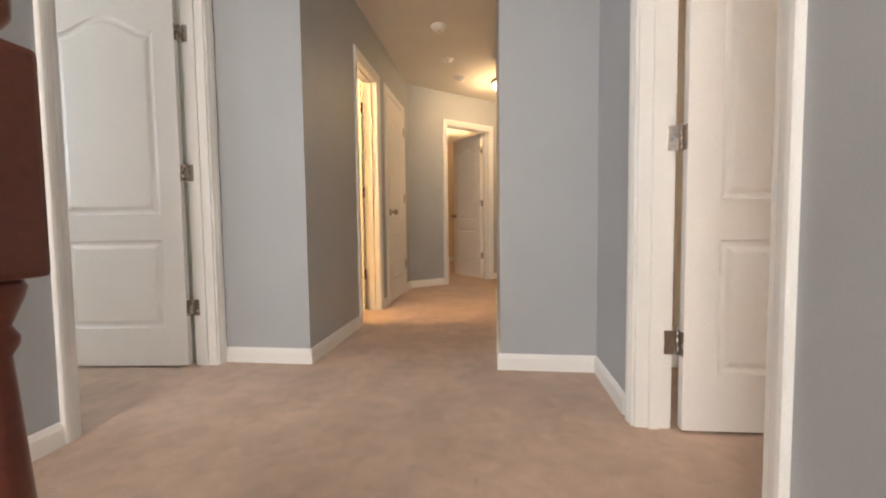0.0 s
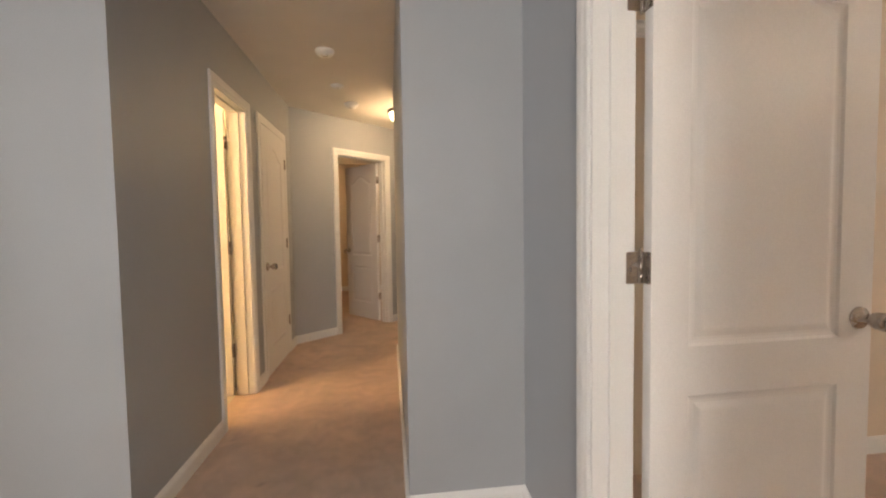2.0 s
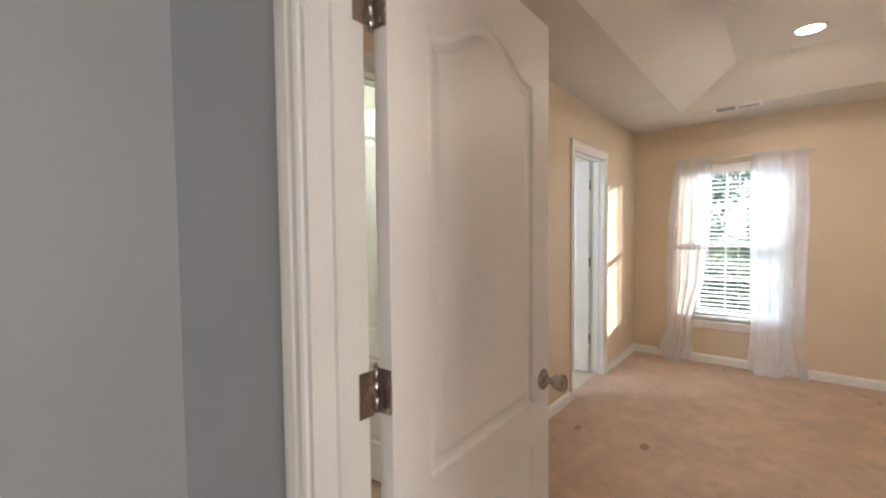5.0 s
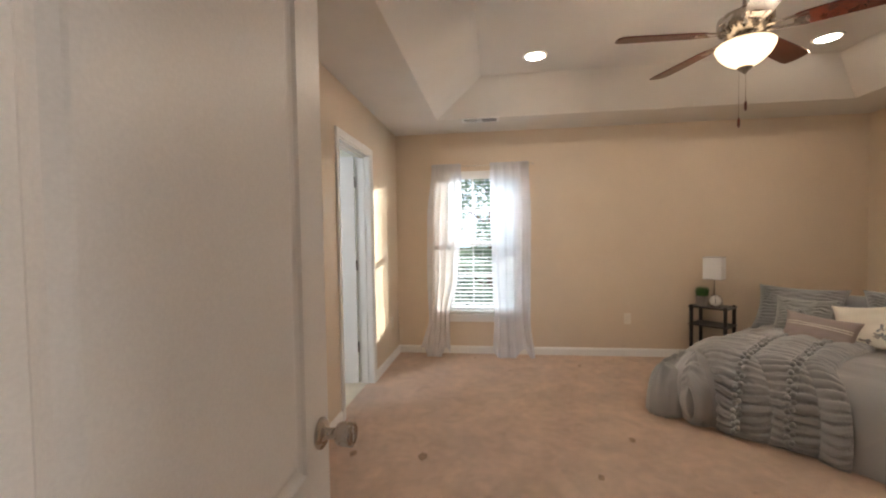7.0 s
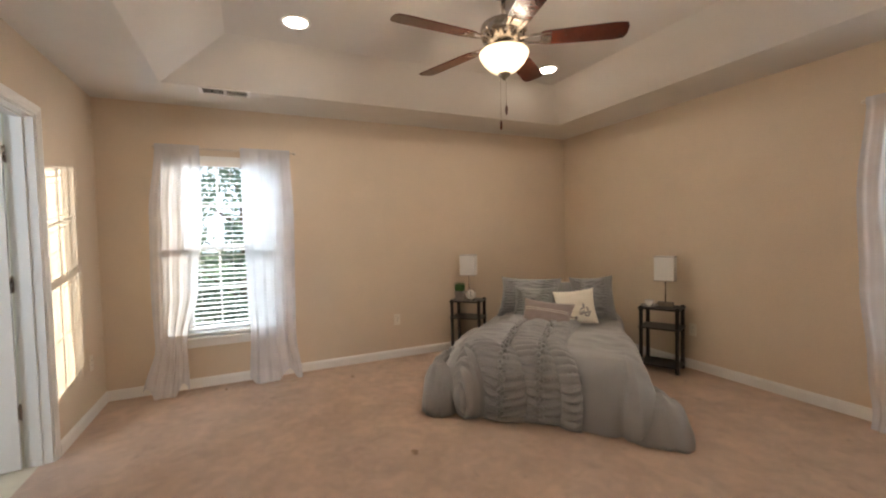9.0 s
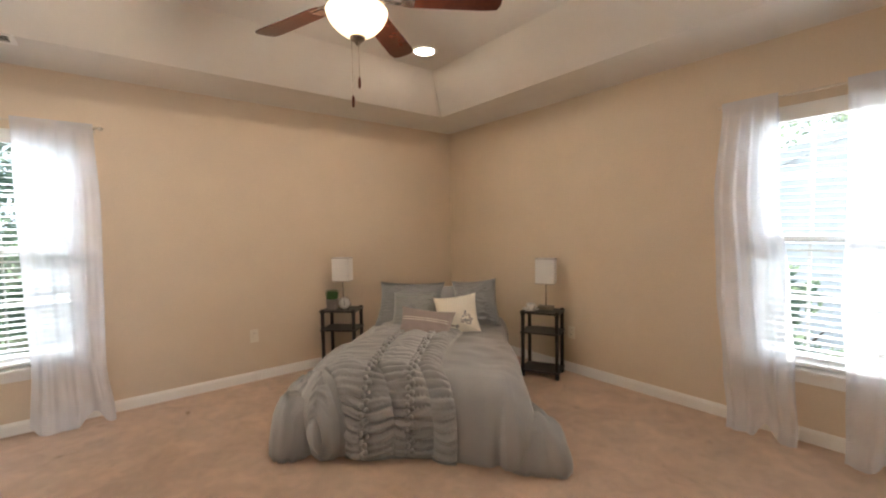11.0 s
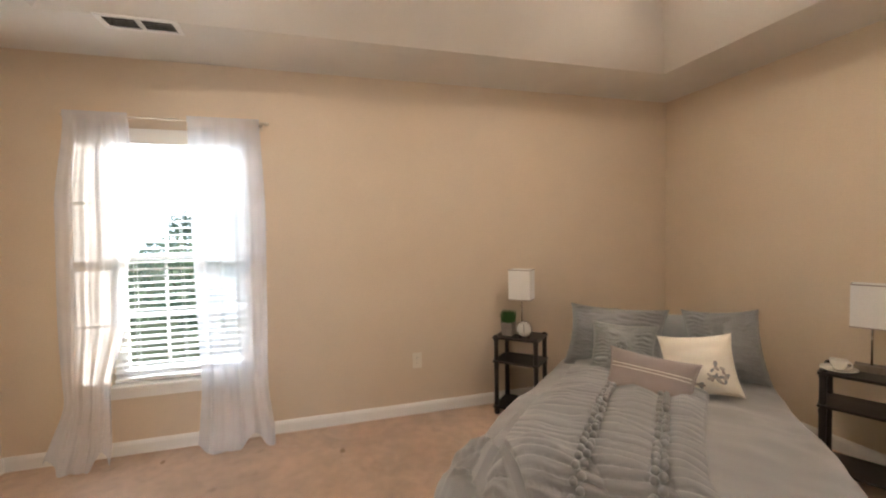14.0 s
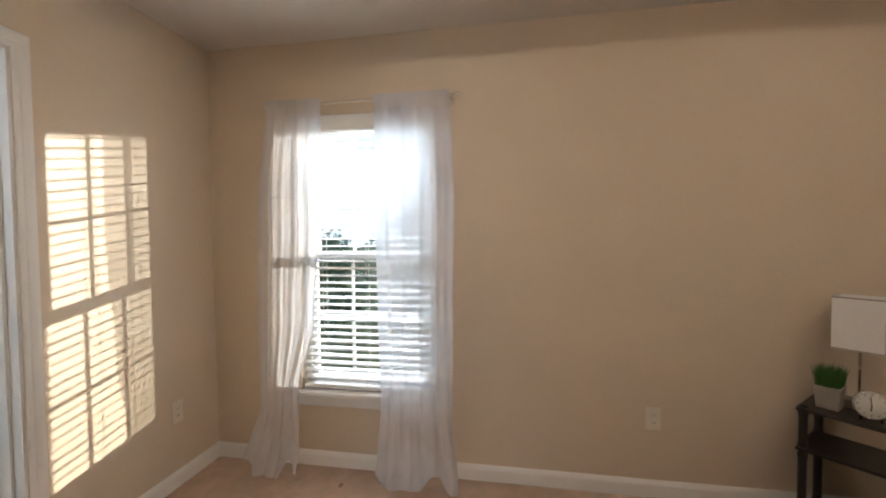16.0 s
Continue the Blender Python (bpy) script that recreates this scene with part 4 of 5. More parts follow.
def lobe(cu, cv, ru, rv, rz, turn, seed):
    """A puffy fold of the duvet lying on the floor at a corner of the foot."""
    bm = bmesh.new()
    n, m = 72, 30
    rows = []
    for j in range(m + 1):
        ph = math.pi / 2 * 1.15 * j / m
        ring = []
        for i in range(n):
            th = 2 * math.pi * i / n
            k = math.sin(min(ph, math.pi / 2)) ** 0.8 - 0.12 * max(0, ph - math.pi / 2) * 3
            z = rz * max(math.cos(ph), 0) ** 0.8
            c, sn = math.cos(th), math.sin(th)
            w = 1 + 0.14 * noise.noise((c * 1.2, sn * 1.2, seed)) + 0.04 * noise.noise((c * 3, sn * 3, seed + z * 5)) - 0.05 * math.exp(-(noise.noise((c * 2.5, sn * 2.5, seed + 3)) / 0.06) ** 2)
            x, y = ru * k * c * w, rv * k * sn * w
            t = radians(turn)
            zz = z * (1 + 0.14 * noise.noise((c * 2 * k, sn * 2 * k, seed + 8)) + 0.12 * noise.noise((c * 5 * k, sn * 3 * k, seed + 9)) - 0.05 * max(0, 1 - abs(noise.noise((c * 2.2 * k + 3, sn * 4.5 * k, seed + 2))) / 0.12)) - 0.02 * math.exp(-(noise.noise((c * 3 * k, sn * 3 * k, seed + 5)) / 0.05) ** 2) * math.cos(min(ph, 1.57))
            ring.append(bm.verts.new((cu + x * math.cos(t) - y * math.sin(t), cv + x * math.sin(t) + y * math.cos(t), max(zz, 0.004))))
        rows.append(ring)
    for r0, r1 in zip(rows, rows[1:]):
        for i in range(n):
            j = (i + 1) % n
            bm.faces.new((r0[i], r0[j], r1[j], r1[i])).smooth = True
    bmesh.ops.remove_doubles(bm, verts=bm.verts[:], dist=1e-4)
    part("spilled_corner", bm, DUVET, duvet, "puffy duvet corner on the carpet")


lobe(2.49, 0.69, 0.38, 0.20, 0.37, 6, 1.0)
lobe(2.58, -0.62, 0.36, 0.20, 0.29, -42, 4.0)


bm = bmesh.new()
bmesh.ops.create_uvsphere(bm, u_segments=8, v_segments=6, radius=0.0165)
btn = part("button", bm, DUVET, duvet, "cloth-covered button", smooth=True)
first = True
for v in (0.235, -0.02):
    last, q, count = None, v / (0.64 if v > 0 else 0.57) * RIM, 0
    for k in range(400):
        p = 0.02 + 0.95 * k / 399
        for _ in range(3):
            u0, v0, z0 = duvet_point(p, q)
            q += (v - v0) * 0.9
        here = Vector((u0, v0, z0))
        if last is not None and (here - last).length < 0.0235:
            continue
        last, count = here, count + 1
        o = btn
        if not first:
            o = btn.copy()
            scene.collection.objects.link(o)
        first = False
        steep = min(max((p - RIM) / (1 - RIM), 0) * 1.5, 1)
        o.matrix_basis = pose(u0 + 0.026 * steep, v0 + (0.013 if count % 2 else -0.013), z0 + 0.026 * (1 - steep))


def cushion(name, m, a, b, t, mat, label, ruched=0.0, seed=1, seam=False):
    root = empty(name, m, label, "pillow", "pillows on the bed")
    n = 56
    bm = bmesh.new()

    def surf(x, y, s):
        ex, ey = 1 - 0.11 * (1 - y * y), 1 - 0.11 * (1 - x * x)
        th = t / 2 * (max(1 - abs(x) ** 2.4, 0) ** 0.55) * (max(1 - abs(y) ** 2.4, 0) ** 0.55)
        wr = 0.0
        if ruched:
            band = min(max((abs(x) - 0.35) / 0.2, 0), 1)
            pleats = abs(math.sin(math.pi * (y * 7.5 + 0.9 * noise.noise((x * 3, y * 2.5, seed)) + 0.25 * x))) ** 0.6
            soft = 1 - abs(noise.noise((x * 2.2 + seed, y * 5, seed))) * 2.2
            wr = ruched * (band * 0.75 * pleats + (1 - band) * 0.35 * soft) * min(1, 6 * (1 - abs(x))) * min(1, 6 * (1 - abs(y)))
        wr += 0.006 * noise.noise((x * 2.5, y * 2.5, seed + 3.0)) * min(1, 5 * (1 - max(abs(x), abs(y))))
        return Vector((a / 2 * x * ex, s * (th + wr if s < 0 else th), b / 2 * y * ey))
    for s in (-1, 1):
        g = [[bm.verts.new(surf(-1 + 2 * i / n, -1 + 2 * j / n, s)) for j in range(n + 1)] for i in range(n + 1)]
        for i in range(n):
            for j in range(n):
                bm.faces.new((g[i][j], g[i + 1][j], g[i + 1][j + 1], g[i][j + 1])).smooth = True
    bmesh.ops.remove_doubles(bm, verts=bm.verts[:], dist=1e-4)
    part("cover", bm, mat, root)
    bm = bmesh.new()
    rim = [(-1 + 2 * i / 20, -1) for i in range(20)] + [(1, -1 + 2 * i / 20) for i in range(20)] + [(1 - 2 * i / 20, 1) for i in range(20)] + [(-1, 1 - 2 * i / 20) for i in range(20)]
    pts = [surf(x, y, 1) for x, y in rim]
    cen = Vector((0, 0, 0))
    rings = []
    for p in pts:
        d = (p - cen).normalized()
        rings.append([bm.verts.new(p + d * 0.004 * math.cos(k * 1.5708) + Vector((0, 0.004 * math.sin(k * 1.5708), 0))) for k in range(4)])
    for i in range(len(rings)):
        g0, g1 = rings[i], rings[(i + 1) % len(rings)]
        for k in range(4):
            bm.faces.new((g0[k], g0[(k + 1) % 4], g1[(k + 1) % 4], g1[k])).smooth = True
    part("piping", bm, mat, root)
    return root, surf


def on_bed(u, v, z, lean=20, turn=0, roll=0):
    """Front face towards the foot, leaning back; z is the height of the middle."""
    p = bed_pt(u, v, z)
    return pose(p.x, p.y, p.z) @ pose(0, 0, 0, 0, 0, 225 + turn) @ pose(0, 0, 0, -lean, 0, 0) @ pose(0, 0, 0, 0, roll, 0)


cushion("bed_pillow", on_bed(0.98, 0.0, 0.575, 30), 0.66, 0.42, 0.15, SHAM, "plain blue-grey bed pillow behind the shams", seed=2)
cushion("pillow_sham", on_bed(1.16, 0.29, 0.605, 28, -4), 0.64, 0.45, 0.15, SHAM, "blue-grey gathered pillow sham leaning in the corner", 0.045, 3)
cushion("pillow_sham", on_bed(1.14, -0.335, 0.615, 26, 6, -3), 0.42, 0.46, 0.15, SHAM, "blue-grey gathered pillow sham leaning beside the ivory cushion", 0.045, 7)
r0, sf = cushion("cushion", on_bed(1.35, 0.22, 0.572, 26, -3), 0.40, 0.36, 0.12, KNOTC, "square blue-grey cushion with a gathered knot", 0.032, 11)
bm = bmesh.new()
for k in range(7):
    c = sf(0.02, 0.12, -1) + Vector((0.020 * math.cos(k * 0.9), -0.008, 0.020 * math.sin(k * 0.9)))
    bmesh.ops.create_uvsphere(bm, u_segments=8, v_segments=6, radius=0.016, matrix=Matrix.Translation(c))
part("knot", bm, SHAM, r0, "gathered cloth rosette", smooth=True)
r0, sf = cushion("cushion", on_bed(1.50, -0.185, 0.580, 26, 4, -7), 0.37, 0.34, 0.13, IVORY, "square ivory cushion with a grey floral print", 0, 13)
rnd = random.Random(4)
for cx, cz, rad, num in ((0.42, -0.10, 0.24, 9), (0.34, -0.50, 0.30, 12), (0.66, -0.45, 0.18, 7), (-0.1, -0.75, 0.2, 5), (-0.55, -0.6, 0.12, 3)):
    for k in range(num):
        an = rnd.random() * 6.3
        x0, z0 = cx + rad * math.cos(an) * rnd.random(), cz + rad * math.sin(an) * rnd.random()
        bm = bmesh.new()
        ring = []
        for i in range(8):
            th = i * math.pi / 4
            dx, dz = 0.095 * math.cos(th), 0.045 * math.sin(th)
            x, z = x0 + dx * math.cos(an) - dz * math.sin(an), z0 + dx * math.sin(an) + dz * math.cos(an)
            c = sf(max(min(x, 0.97), -0.97), max(min(z, 0.97), -0.97), -1)
            ring.append(bm.verts.new(c + Vector((0, -0.0012 - 0.0003 * (k % 3), 0))))
        bm.faces.new(ring)
        part("petal", bm, (TAUPE, SHAM, PETAL)[k % 3], r0, "grey printed petal")
r0, sf = cushion("lumbar_cushion", on_bed(1.74, 0.05, 0.530, 28, -3, 6), 0.45, 0.29, 0.15, TAUPE, "small oblong taupe cushion with corded seams", 0.0, 17)
bm = bmesh.new()
for zc in (0.25, 0.38):
    pts = [sf(-0.93 + 1.86 * i / 24, zc, -1) for i in range(25)]
    for p0, p1 in zip(pts, pts[1:]):
        mid, d = (p0 + p1) / 2, (p1 - p0)
        box(bm, -d.length / 2, d.length / 2, -0.003, 0.002, -0.002, 0.002, m=Matrix.Translation(mid) @ d.to_track_quat("X", "Z").to_matrix().to_4x4())
part("cord", bm, IVORY, r0, "pale corded seam")

# ---- bedside tables and what stands on them ----


def side_table(m, label):
    root = empty("side_table", m, label, "side table", "bedside tables")
    for nm, z, t in (("tabletop", 0.560, 0.016), ("shelf", 0.385, 0.014), ("shelf", 0.050, 0.014)):
        bm = bmesh.new()
        box(bm, -0.17, 0.17, -0.135, 0.135, z, z + t, 0.004)
        part(nm, bm, BLACKW, root)
    bm = bmesh.new()
    revolve(bm, [(0.012, 0), (0.018, 0.006), (0.020, 0.03), (0.014, 0.048), (0.014, 0.064)], 16)
    revolve(bm, [(0.014, 0.064), (0.019, 0.075), (0.0165, 0.10), (0.0165, 0.345), (0.020, 0.365), (0.014, 0.385), (0.014, 0.399)], 16)
    revolve(bm, [(0.014, 0.399), (0.019, 0.408), (0.0165, 0.425), (0.0165, 0.535), (0.020, 0.548), (0.016, 0.560)], 16)
    revolve(bm, [(0.018, 0.576), (0.018, 0.582), (0.010, 0.588), (0.001, 0.589)], 16)
    leg = part("leg", bm, BLACKW, root, smooth=True)
    for i, (x, y) in enumerate(((-0.148, -0.113), (0.148, -0.113), (0.148, 0.113), (-0.148, 0.113))):
        o = leg
        if i:
            o = leg.copy()
            scene.collection.objects.link(o)
        o.matrix_basis = pose(x, y, 0)
    return root


def table_lamp(m, label, drop=0.0):
    root = empty("table_lamp", m, label, "table lamp", "bedside lamps")
    bm = bmesh.new()
    box(bm, -0.065, 0.065, -0.035, 0.035, 0, 0.035, 0.003)
    part("base", bm, BRONZE, root)
    bm = bmesh.new()
    revolve(bm, [(0.005, 0.035), (0.005, 0.30 - drop)], 12)
    part("stem", bm, NICKEL, root, smooth=True)
    bm = bmesh.new()
    z0, z1 = 0.255 - drop, 0.482 - drop
    for w, (a, b) in ((0.082, (z0, z1)), (0.080, (z0, z1))):
        q = [[bm.verts.new((x * w, y * w * 0.75, z)) for x, y in ((-1, -1), (1, -1), (1, 1), (-1, 1))] for z in (a, b)]
        for i in range(4):
            bm.faces.new((q[0][i], q[0][(i + 1) % 4], q[1][(i + 1) % 4], q[1][i]))
    part("shade", bm, IVSHADE, root, "white rectangular fabric shade")
    for z in (z0, z1 - 0.006):
        bm = bmesh.new()
        hx, hy = 0.083, 0.0625
        outer = [bm.verts.new((x * hx, y * hy, zz)) for zz in (z, z + 0.006) for x, y in ((-1, -1), (1, -1), (1, 1), (-1, 1))]
        inner = [bm.verts.new((x * (hx - 0.002), y * (hy - 0.002), zz)) for zz in (z, z + 0.006) for x, y in ((-1, -1), (1, -1), (1, 1), (-1, 1))]
        for i in range(4):
            j = (i + 1) % 4
            bm.faces.new((outer[i], outer[j], outer[j + 4], outer[i + 4]))
            bm.faces.new((inner[j], inner[i], inner[i + 4], inner[j + 4]))
            bm.faces.new((outer[i + 4], outer[j + 4], inner[j + 4], inner[i + 4]))
            bm.faces.new((outer[j], outer[i], inner[i], inner[j]))
        part("trim", bm, TAUPE, root)


IVSHADE = material("lamp_shade", (0.78, 0.77, 0.76), 0.85, mottle=0.02, bump=0.2, bump_scale=500)
TL = pose(5.75, 0.505, 0, 0, 0, 45 + 180)
TR = pose(4.408, -0.785, 0, 0, 0, 25 + 180)
side_table(TL, "black three-tier bedside table holding a lamp, plant and clock")
side_table(TR, "black three-tier bedside table holding a lamp and teacup")
table_lamp(TL @ pose(-0.005, 0.055, 0.577), "table lamp with white rectangular shade beside the potted grass")
table_lamp(TR @ pose(0.022, 0.045, 0.577), "table lamp with white rectangular shade beside the teacup", 0.022)
plant = empty("potted_plant", TL @ pose(-0.082, -0.03, 0.577), "square grey pot of short green artificial grass", "potted plant")
bm = bmesh.new()
vs = box(bm, -0.045, 0.045, -0.045, 0.045, 0, 0.095)
for v in vs:
    if v.co.z < 0.01:
        v.co.x *= 0.82
        v.co.y *= 0.82
part("pot", bm, POT, plant)
bm = bmesh.new()
rnd = random.Random(9)
for k in range(420):
    x, y = rnd.uniform(-0.040, 0.040), rnd.uniform(-0.040, 0.040)
    hh, an, lean = rnd.uniform(0.065, 0.105), rnd.random() * 6.28, rnd.uniform(0.0, 0.018)
    dx, dy = 0.0018 * math.cos(an), 0.0018 * math.sin(an)
    tx, ty = x * 1.25 + lean * math.cos(an + 1), y * 1.25 + lean * math.sin(an + 1)
    bm.faces.new([bm.verts.new(p) for p in ((x - dx, y - dy, 0.092), (x + dx, y + dy, 0.092), ((x + tx) / 2 + dx * 0.7, (y + ty) / 2 + dy * 0.7, 0.092 + hh * 0.55), (tx, ty, 0.092 + hh), ((x + tx) / 2 - dx * 0.7, (y + ty) / 2 - dy * 0.7, 0.092 + hh * 0.55))])
part("grass", bm, GRASSG, plant)
clock = empty("alarm_clock", TL @ pose(0.055, -0.075, 0.577) @ pose(0, 0, 0, 0, 0, 180 + 12), "round chrome alarm clock with pale dial and two feet", "alarm clock")
TILT = pose(0, 0, 0.068, -90, 0, 0)
bm = bmesh.new()
revolve(bm, [(0.046, -0.022), (0.054, -0.016), (0.056, 0.010), (0.058, 0.014), (0.056, 0.020), (0.051, 0.021), (0.050, 0.014)], 36, m=TILT)
part("case", bm, CHROME, clock, smooth=True)
bm = bmesh.new()
revolve(bm, [(0.049, 0.012), (0.049, 0.0145), (0.001, 0.0145)], 36, m=TILT)
part("dial", bm, CERAM, clock)
bm = bmesh.new()
box(bm, -0.0018, 0.0018, 0.0155, 0.017, 0, 0.034, m=pose(0, 0, 0.068, 0, 8, 0))
box(bm, -0.0022, 0.0022, 0.0155, 0.017, 0, 0.024, m=pose(0, 0, 0.068, 0, 175, 0))
part("pointers", bm, DARK, clock)
bm = bmesh.new()
for k in range(12):
    box(bm, -0.0012, 0.0012, 0.0148, 0.0155, 0.038, 0.045, m=pose(0, 0, 0.068, 0, 30 * k, 0))
part("hour_marks", bm, DARK, clock)
bm = bmesh.new()
for sx in (-1, 1):
    revolve(bm, [(0.006, 0), (0.004, 0.02), (0.003, 0.028)], 10, (sx * 0.03, 0, 0))
part("feet", bm, CHROME, clock)
cup = empty("teacup", TR @ pose(-0.095, -0.05, 0.577), "white teacup standing on a white saucer", "teacup")
bm = bmesh.new()
revolve(bm, [(0.03, 0.0), (0.045, 0.003), (0.076, 0.013), (0.078, 0.016), (0.050, 0.009), (0.001, 0.007)], 36)
part("saucer", bm, CERAM, cup, smooth=True)
bm = bmesh.new()
revolve(bm, [(0.018, 0.010), (0.022, 0.014), (0.034, 0.034), (0.039, 0.060), (0.037, 0.061), (0.031, 0.036), (0.018, 0.018), (0.001, 0.016)], 32)
part("cup", bm, CERAM, cup, smooth=True)
bm = bmesh.new()
for k in range(10):
    a0 = -1.3 + 2.6 * k / 9
    box(bm, -0.003, 0.003, -0.003, 0.003, -0.004, 0.004, m=pose(0.036 + 0.016 * math.cos(a0), 0, 0.038 + 0.017 * math.sin(a0)))
part("handle", bm, CERAM, cup)

# furniture dents in the carpet
DENT = material("crushed_pile", (0.36, 0.245, 0.17), 0.95, mottle=0.3, scale=60)
rnd = random.Random(3)
for x, y, rr in ((3.758, 3.49, 0.035), (3.76, 3.06, 0.042), (4.077, 1.774, 0.030), (3.636, 2.069, 0.030), (5.588, 1.81, 0.025), (5.79, 2.85, 0.022)):
    bm = bmesh.new()
    ring = [bm.verts.new((x + rr * (0.7 + 0.6 * rnd.random()) * math.cos(i * 0.5236), y + 0.6 * rr * (0.7 + 0.6 * rnd.random()) * math.sin(i * 0.5236), 0.002)) for i in range(12)]
    mid = bm.verts.new((x, y, 0.0012))
    for i in range(12):
        bm.faces.new((ring[i], ring[(i + 1) % 12], mid))
    structure("carpet_dent", bm, DENT, "dark dent left in the carpet by a furniture leg")

# ---- outdoors ----
GROUND = material("lawn", (0.10, 0.12, 0.05), 0.95, mottle=0.3, scale=0.6, grain=0.3, grain_scale=12)
SIDING = material("siding_white", (0.86, 0.88, 0.90), 0.6, mottle=0.04, scale=1.5)
SHINGLE = material("roof_shingle", (0.14, 0.13, 0.13), 0.9, mottle=0.2)
BARK = material("bark", (0.16, 0.12, 0.09), 0.9, mottle=0.3, scale=8)
bm = bmesh.new()
bm.faces.new([bm.verts.new(p) for p in ((-600, -600, -3), (600, -600, -3), (600, 600, -3), (-600, 600, -3))])
structure("ground", bm, GROUND, "green lawn below the upper floor")

# Glowing ring added as skylight for house, trees and windows; its gap passes the sun.
SKYG = bpy.data.materials.new("sky_backdrop_glow")
SKYG.use_nodes = True
SKYG.node_tree.nodes["Principled BSDF"].inputs["Base Color"].default_value = (0, 0, 0, 1)
SKYG.node_tree.nodes["Principled BSDF"].inputs["Emission Color"].default_value = (0.70, 0.86, 1.0, 1)
SKYG.node_tree.nodes["Principled BSDF"].inputs["Emission Strength"].default_value = 1.15
bm = bmesh.new()
arc = list(range(-15, 301, 5))
lo = [bm.verts.new((150 * math.cos(radians(a)), 150 * math.sin(radians(a)), -3.5)) for a in arc]
hi = [bm.verts.new((150 * math.cos(radians(a)), 150 * math.sin(radians(a)), 90)) for a in arc]
for i in range(len(arc) - 1):
    bm.faces.new((lo[i], lo[i + 1], hi[i + 1], hi[i]))
structure("backdrop", bm, SKYG, "glowing backdrop ring for a hazy bright sky, open towards the sun")

house = empty("neighbour_house", pose(0.6, -9.6, -3), "neighbouring house with white lap siding and a gable", "house")
HW, EAVE, PEAK = 4.2, 5.66, 7.60
PITCH = math.degrees(math.atan2(PEAK - EAVE, HW))
bm = bmesh.new()
lo = [bm.verts.new(p) for p in ((-HW, -6, 0), (HW, -6, 0), (HW, 0, 0), (-HW, 0, 0))]
hi = [bm.verts.new((v.co.x, v.co.y, EAVE)) for v in lo]
g0, g1 = bm.verts.new((0, 0, PEAK)), bm.verts.new((0, -6, PEAK))
for i in (0, 1, 3):
    bm.faces.new((lo[i], lo[(i + 1) % 4], hi[(i + 1) % 4], hi[i]))
bm.faces.new((lo[2], lo[3], hi[3], g0, hi[2]))
bm.faces.new((hi[0], hi[1], g1))
bm.faces.new((hi[1], hi[2], g0, g1))
bm.faces.new((hi[3], hi[0], g1, g0))
part("wall", bm, SIDING, house)
for sgn in (-1, 1):
    up = Matrix.Translation((0, 0, PEAK + 0.02)) @ pose(0, 0, 0, 0, 0, 90)
    tip = up @ (pose(0, 0, 0, PITCH) if sgn > 0 else pose(0, 0, 0, 0, 0, 180) @ pose(0, 0, 0, PITCH))
    a0, a1 = (-6.15, 0.10) if sgn > 0 else (-0.10, 6.15)
    L = -(HW + 0.25) / math.cos(radians(PITCH))
    bm = bmesh.new()
    extrude(bm, [(0, 0), (L, 0), (L, 0.12), (0, 0.12)], a0, a1, tip)
    part("roof", bm, SHINGLE, house)
    bm = bmesh.new()
    f0, f1 = (0.101, 0.13) if sgn > 0 else (-0.13, -0.101)
    extrude(bm, [(0, -0.14), (L, -0.14), (L, 0.13), (0, 0.13)], f0, f1, tip)
    part("fascia", bm, WHITE, house, "white fascia board")
for k in range(37):
    z = 0.2 * k
    hw = HW if z < EAVE - 0.2 else max(HW * (PEAK - z - 0.2) / (PEAK - EAVE), 0.1)
    bm = bmesh.new()
    extrude(bm, [(0.002, z), (0.030, z), (0.004, z + 0.2), (0.002, z + 0.2)], -hw, hw)
    part("siding_board", bm, SIDING, house)


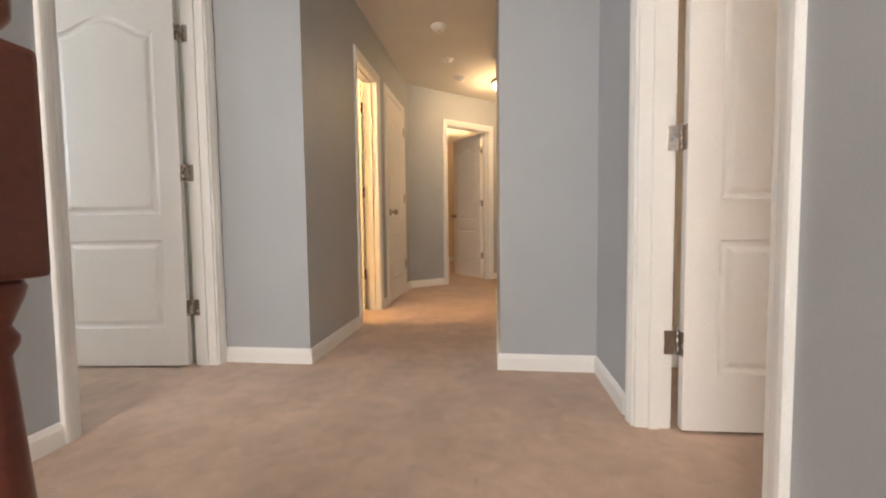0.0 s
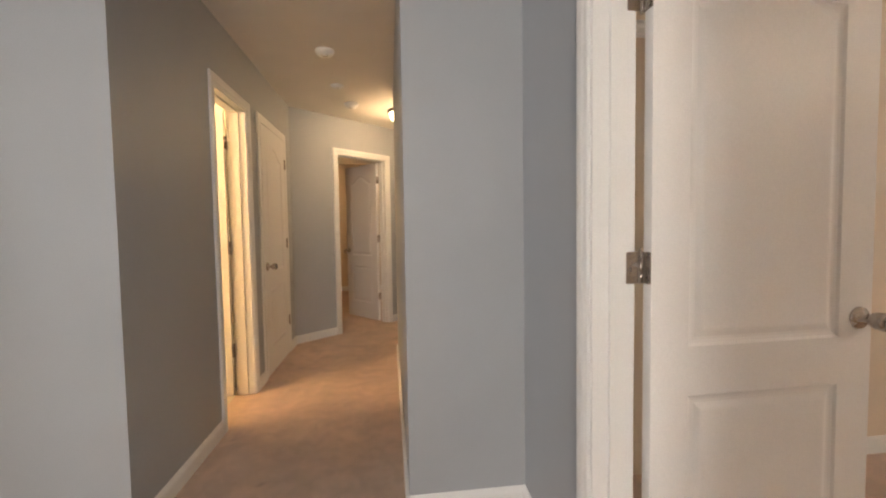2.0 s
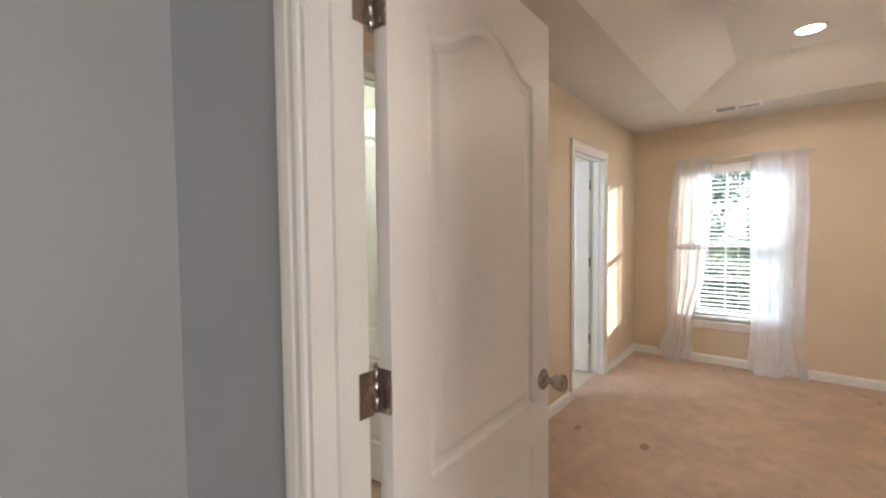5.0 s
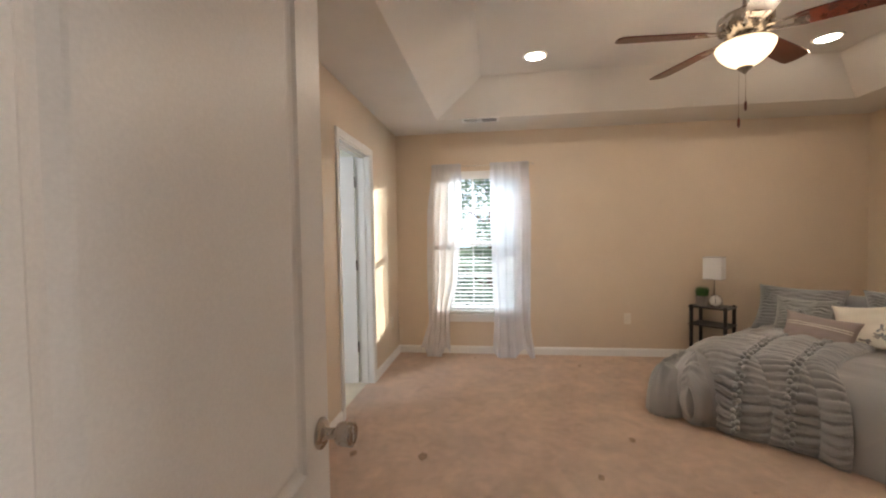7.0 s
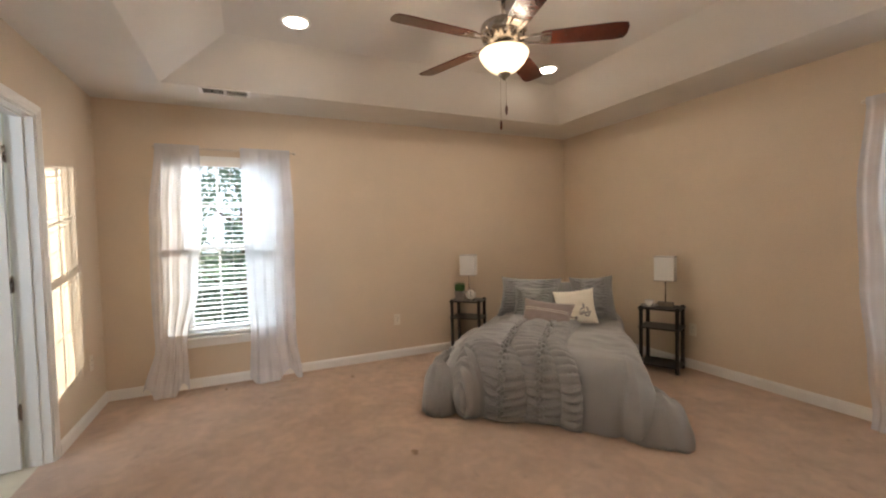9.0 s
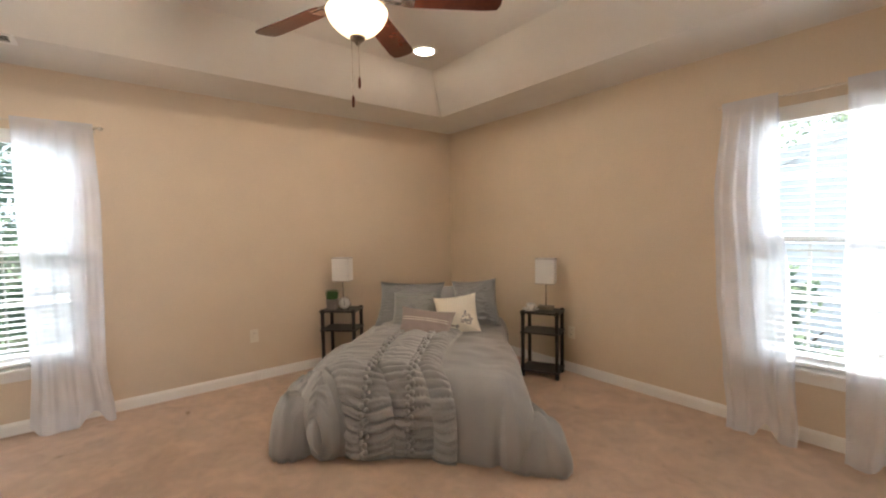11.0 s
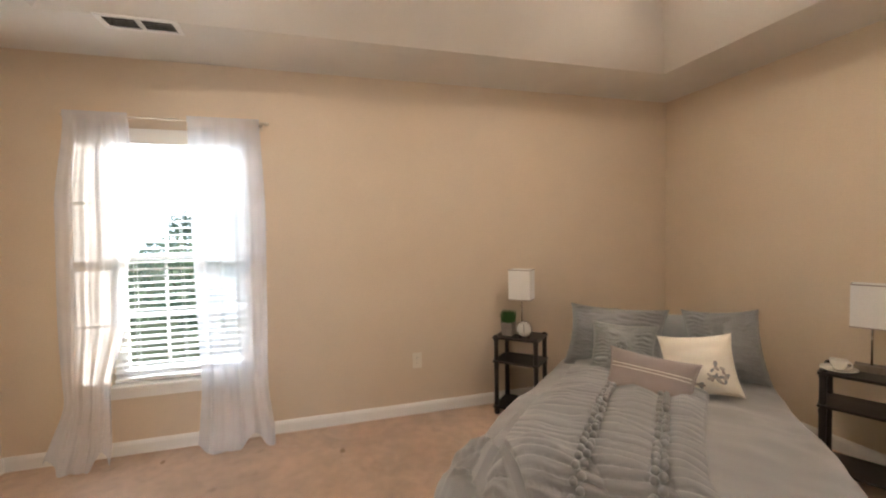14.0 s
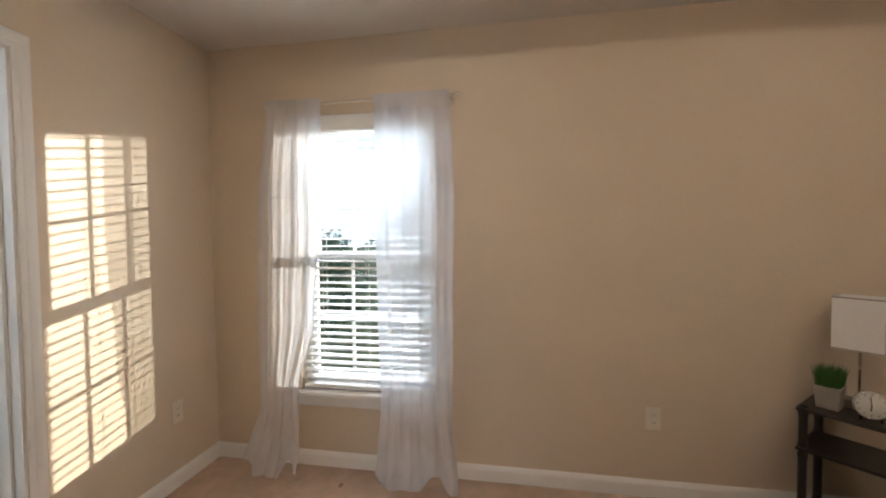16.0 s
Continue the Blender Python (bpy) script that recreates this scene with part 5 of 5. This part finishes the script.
def tree(x, y, height, spread, seed, label, leaves=5200, low=0.3):
    rnd = random.Random(seed)
    root = empty("tree", pose(x, y, -3), label, "tree", "trees outside")
    bm = bmesh.new()
    revolve(bm, [(0.22, 0), (0.16, height * 0.3), (0.10, height * 0.6), (0.03, height * 0.92)], 12)
    for k in range(9):
        z = height * (low + 0.6 * k / 9)
        revolve(bm, [(0.05, 0), (0.012, spread * 0.8)], 6, m=pose(0, 0, z, 0, 55, 137 * k))
    part("trunk", bm, BARK, root)
    bm = bmesh.new()
    clumps = []
    for k in range(46):
        zf = rnd.random()
        rr = spread * math.sin(math.pi * (0.12 + 0.8 * zf)) * rnd.uniform(0.4, 1.0)
        an = rnd.random() * 6.283
        clumps.append((rr * math.cos(an), rr * math.sin(an), height * (low + (1 - low) * zf), rnd.uniform(0.35, 0.8) * spread / 2.4))
    for k in range(leaves):
        cx, cy, cz, cr = clumps[k % len(clumps)]
        d = Vector((rnd.gauss(0, 1), rnd.gauss(0, 1), rnd.gauss(0, 0.7))).normalized() * cr * rnd.random() ** 0.4
        c = Vector((cx, cy, cz)) + d
        a = Vector((rnd.gauss(0, 1), rnd.gauss(0, 1), rnd.gauss(0, 1))).normalized()
        b = a.orthogonal().normalized()
        s = rnd.uniform(0.07, 0.14)
        bm.faces.new([bm.verts.new(c + p) for p in (a * s, b * s * 0.5, -a * s, -b * s * 0.5)])
    part("crown", bm, LEAF, root)


tree(15.5, 2.8, 6.6, 2.4, 1, "leafy green garden tree with an uneven crown")
tree(17.5, 0.2, 7.2, 2.6, 2, "leafy green garden tree with an uneven crown")
tree(14.0, 7.6, 4.5, 2.0, 3, "smaller leafy green tree beside the lawn")
tree(19.0, 5.4, 5.0, 2.3, 5, "smaller leafy green tree beside the lawn")
tree(4.2, -18.0, 9.6, 3.4, 6, "leafy green tree beside the neighbouring house")
tree(3.9, -6.2, 3.5, 1.2, 7, "tall green shrub before the neighbouring house", 3000, 0.1)
tree(2.2, -6.8, 3.0, 1.2, 8, "tall green shrub before the neighbouring house", 3000, 0.1)
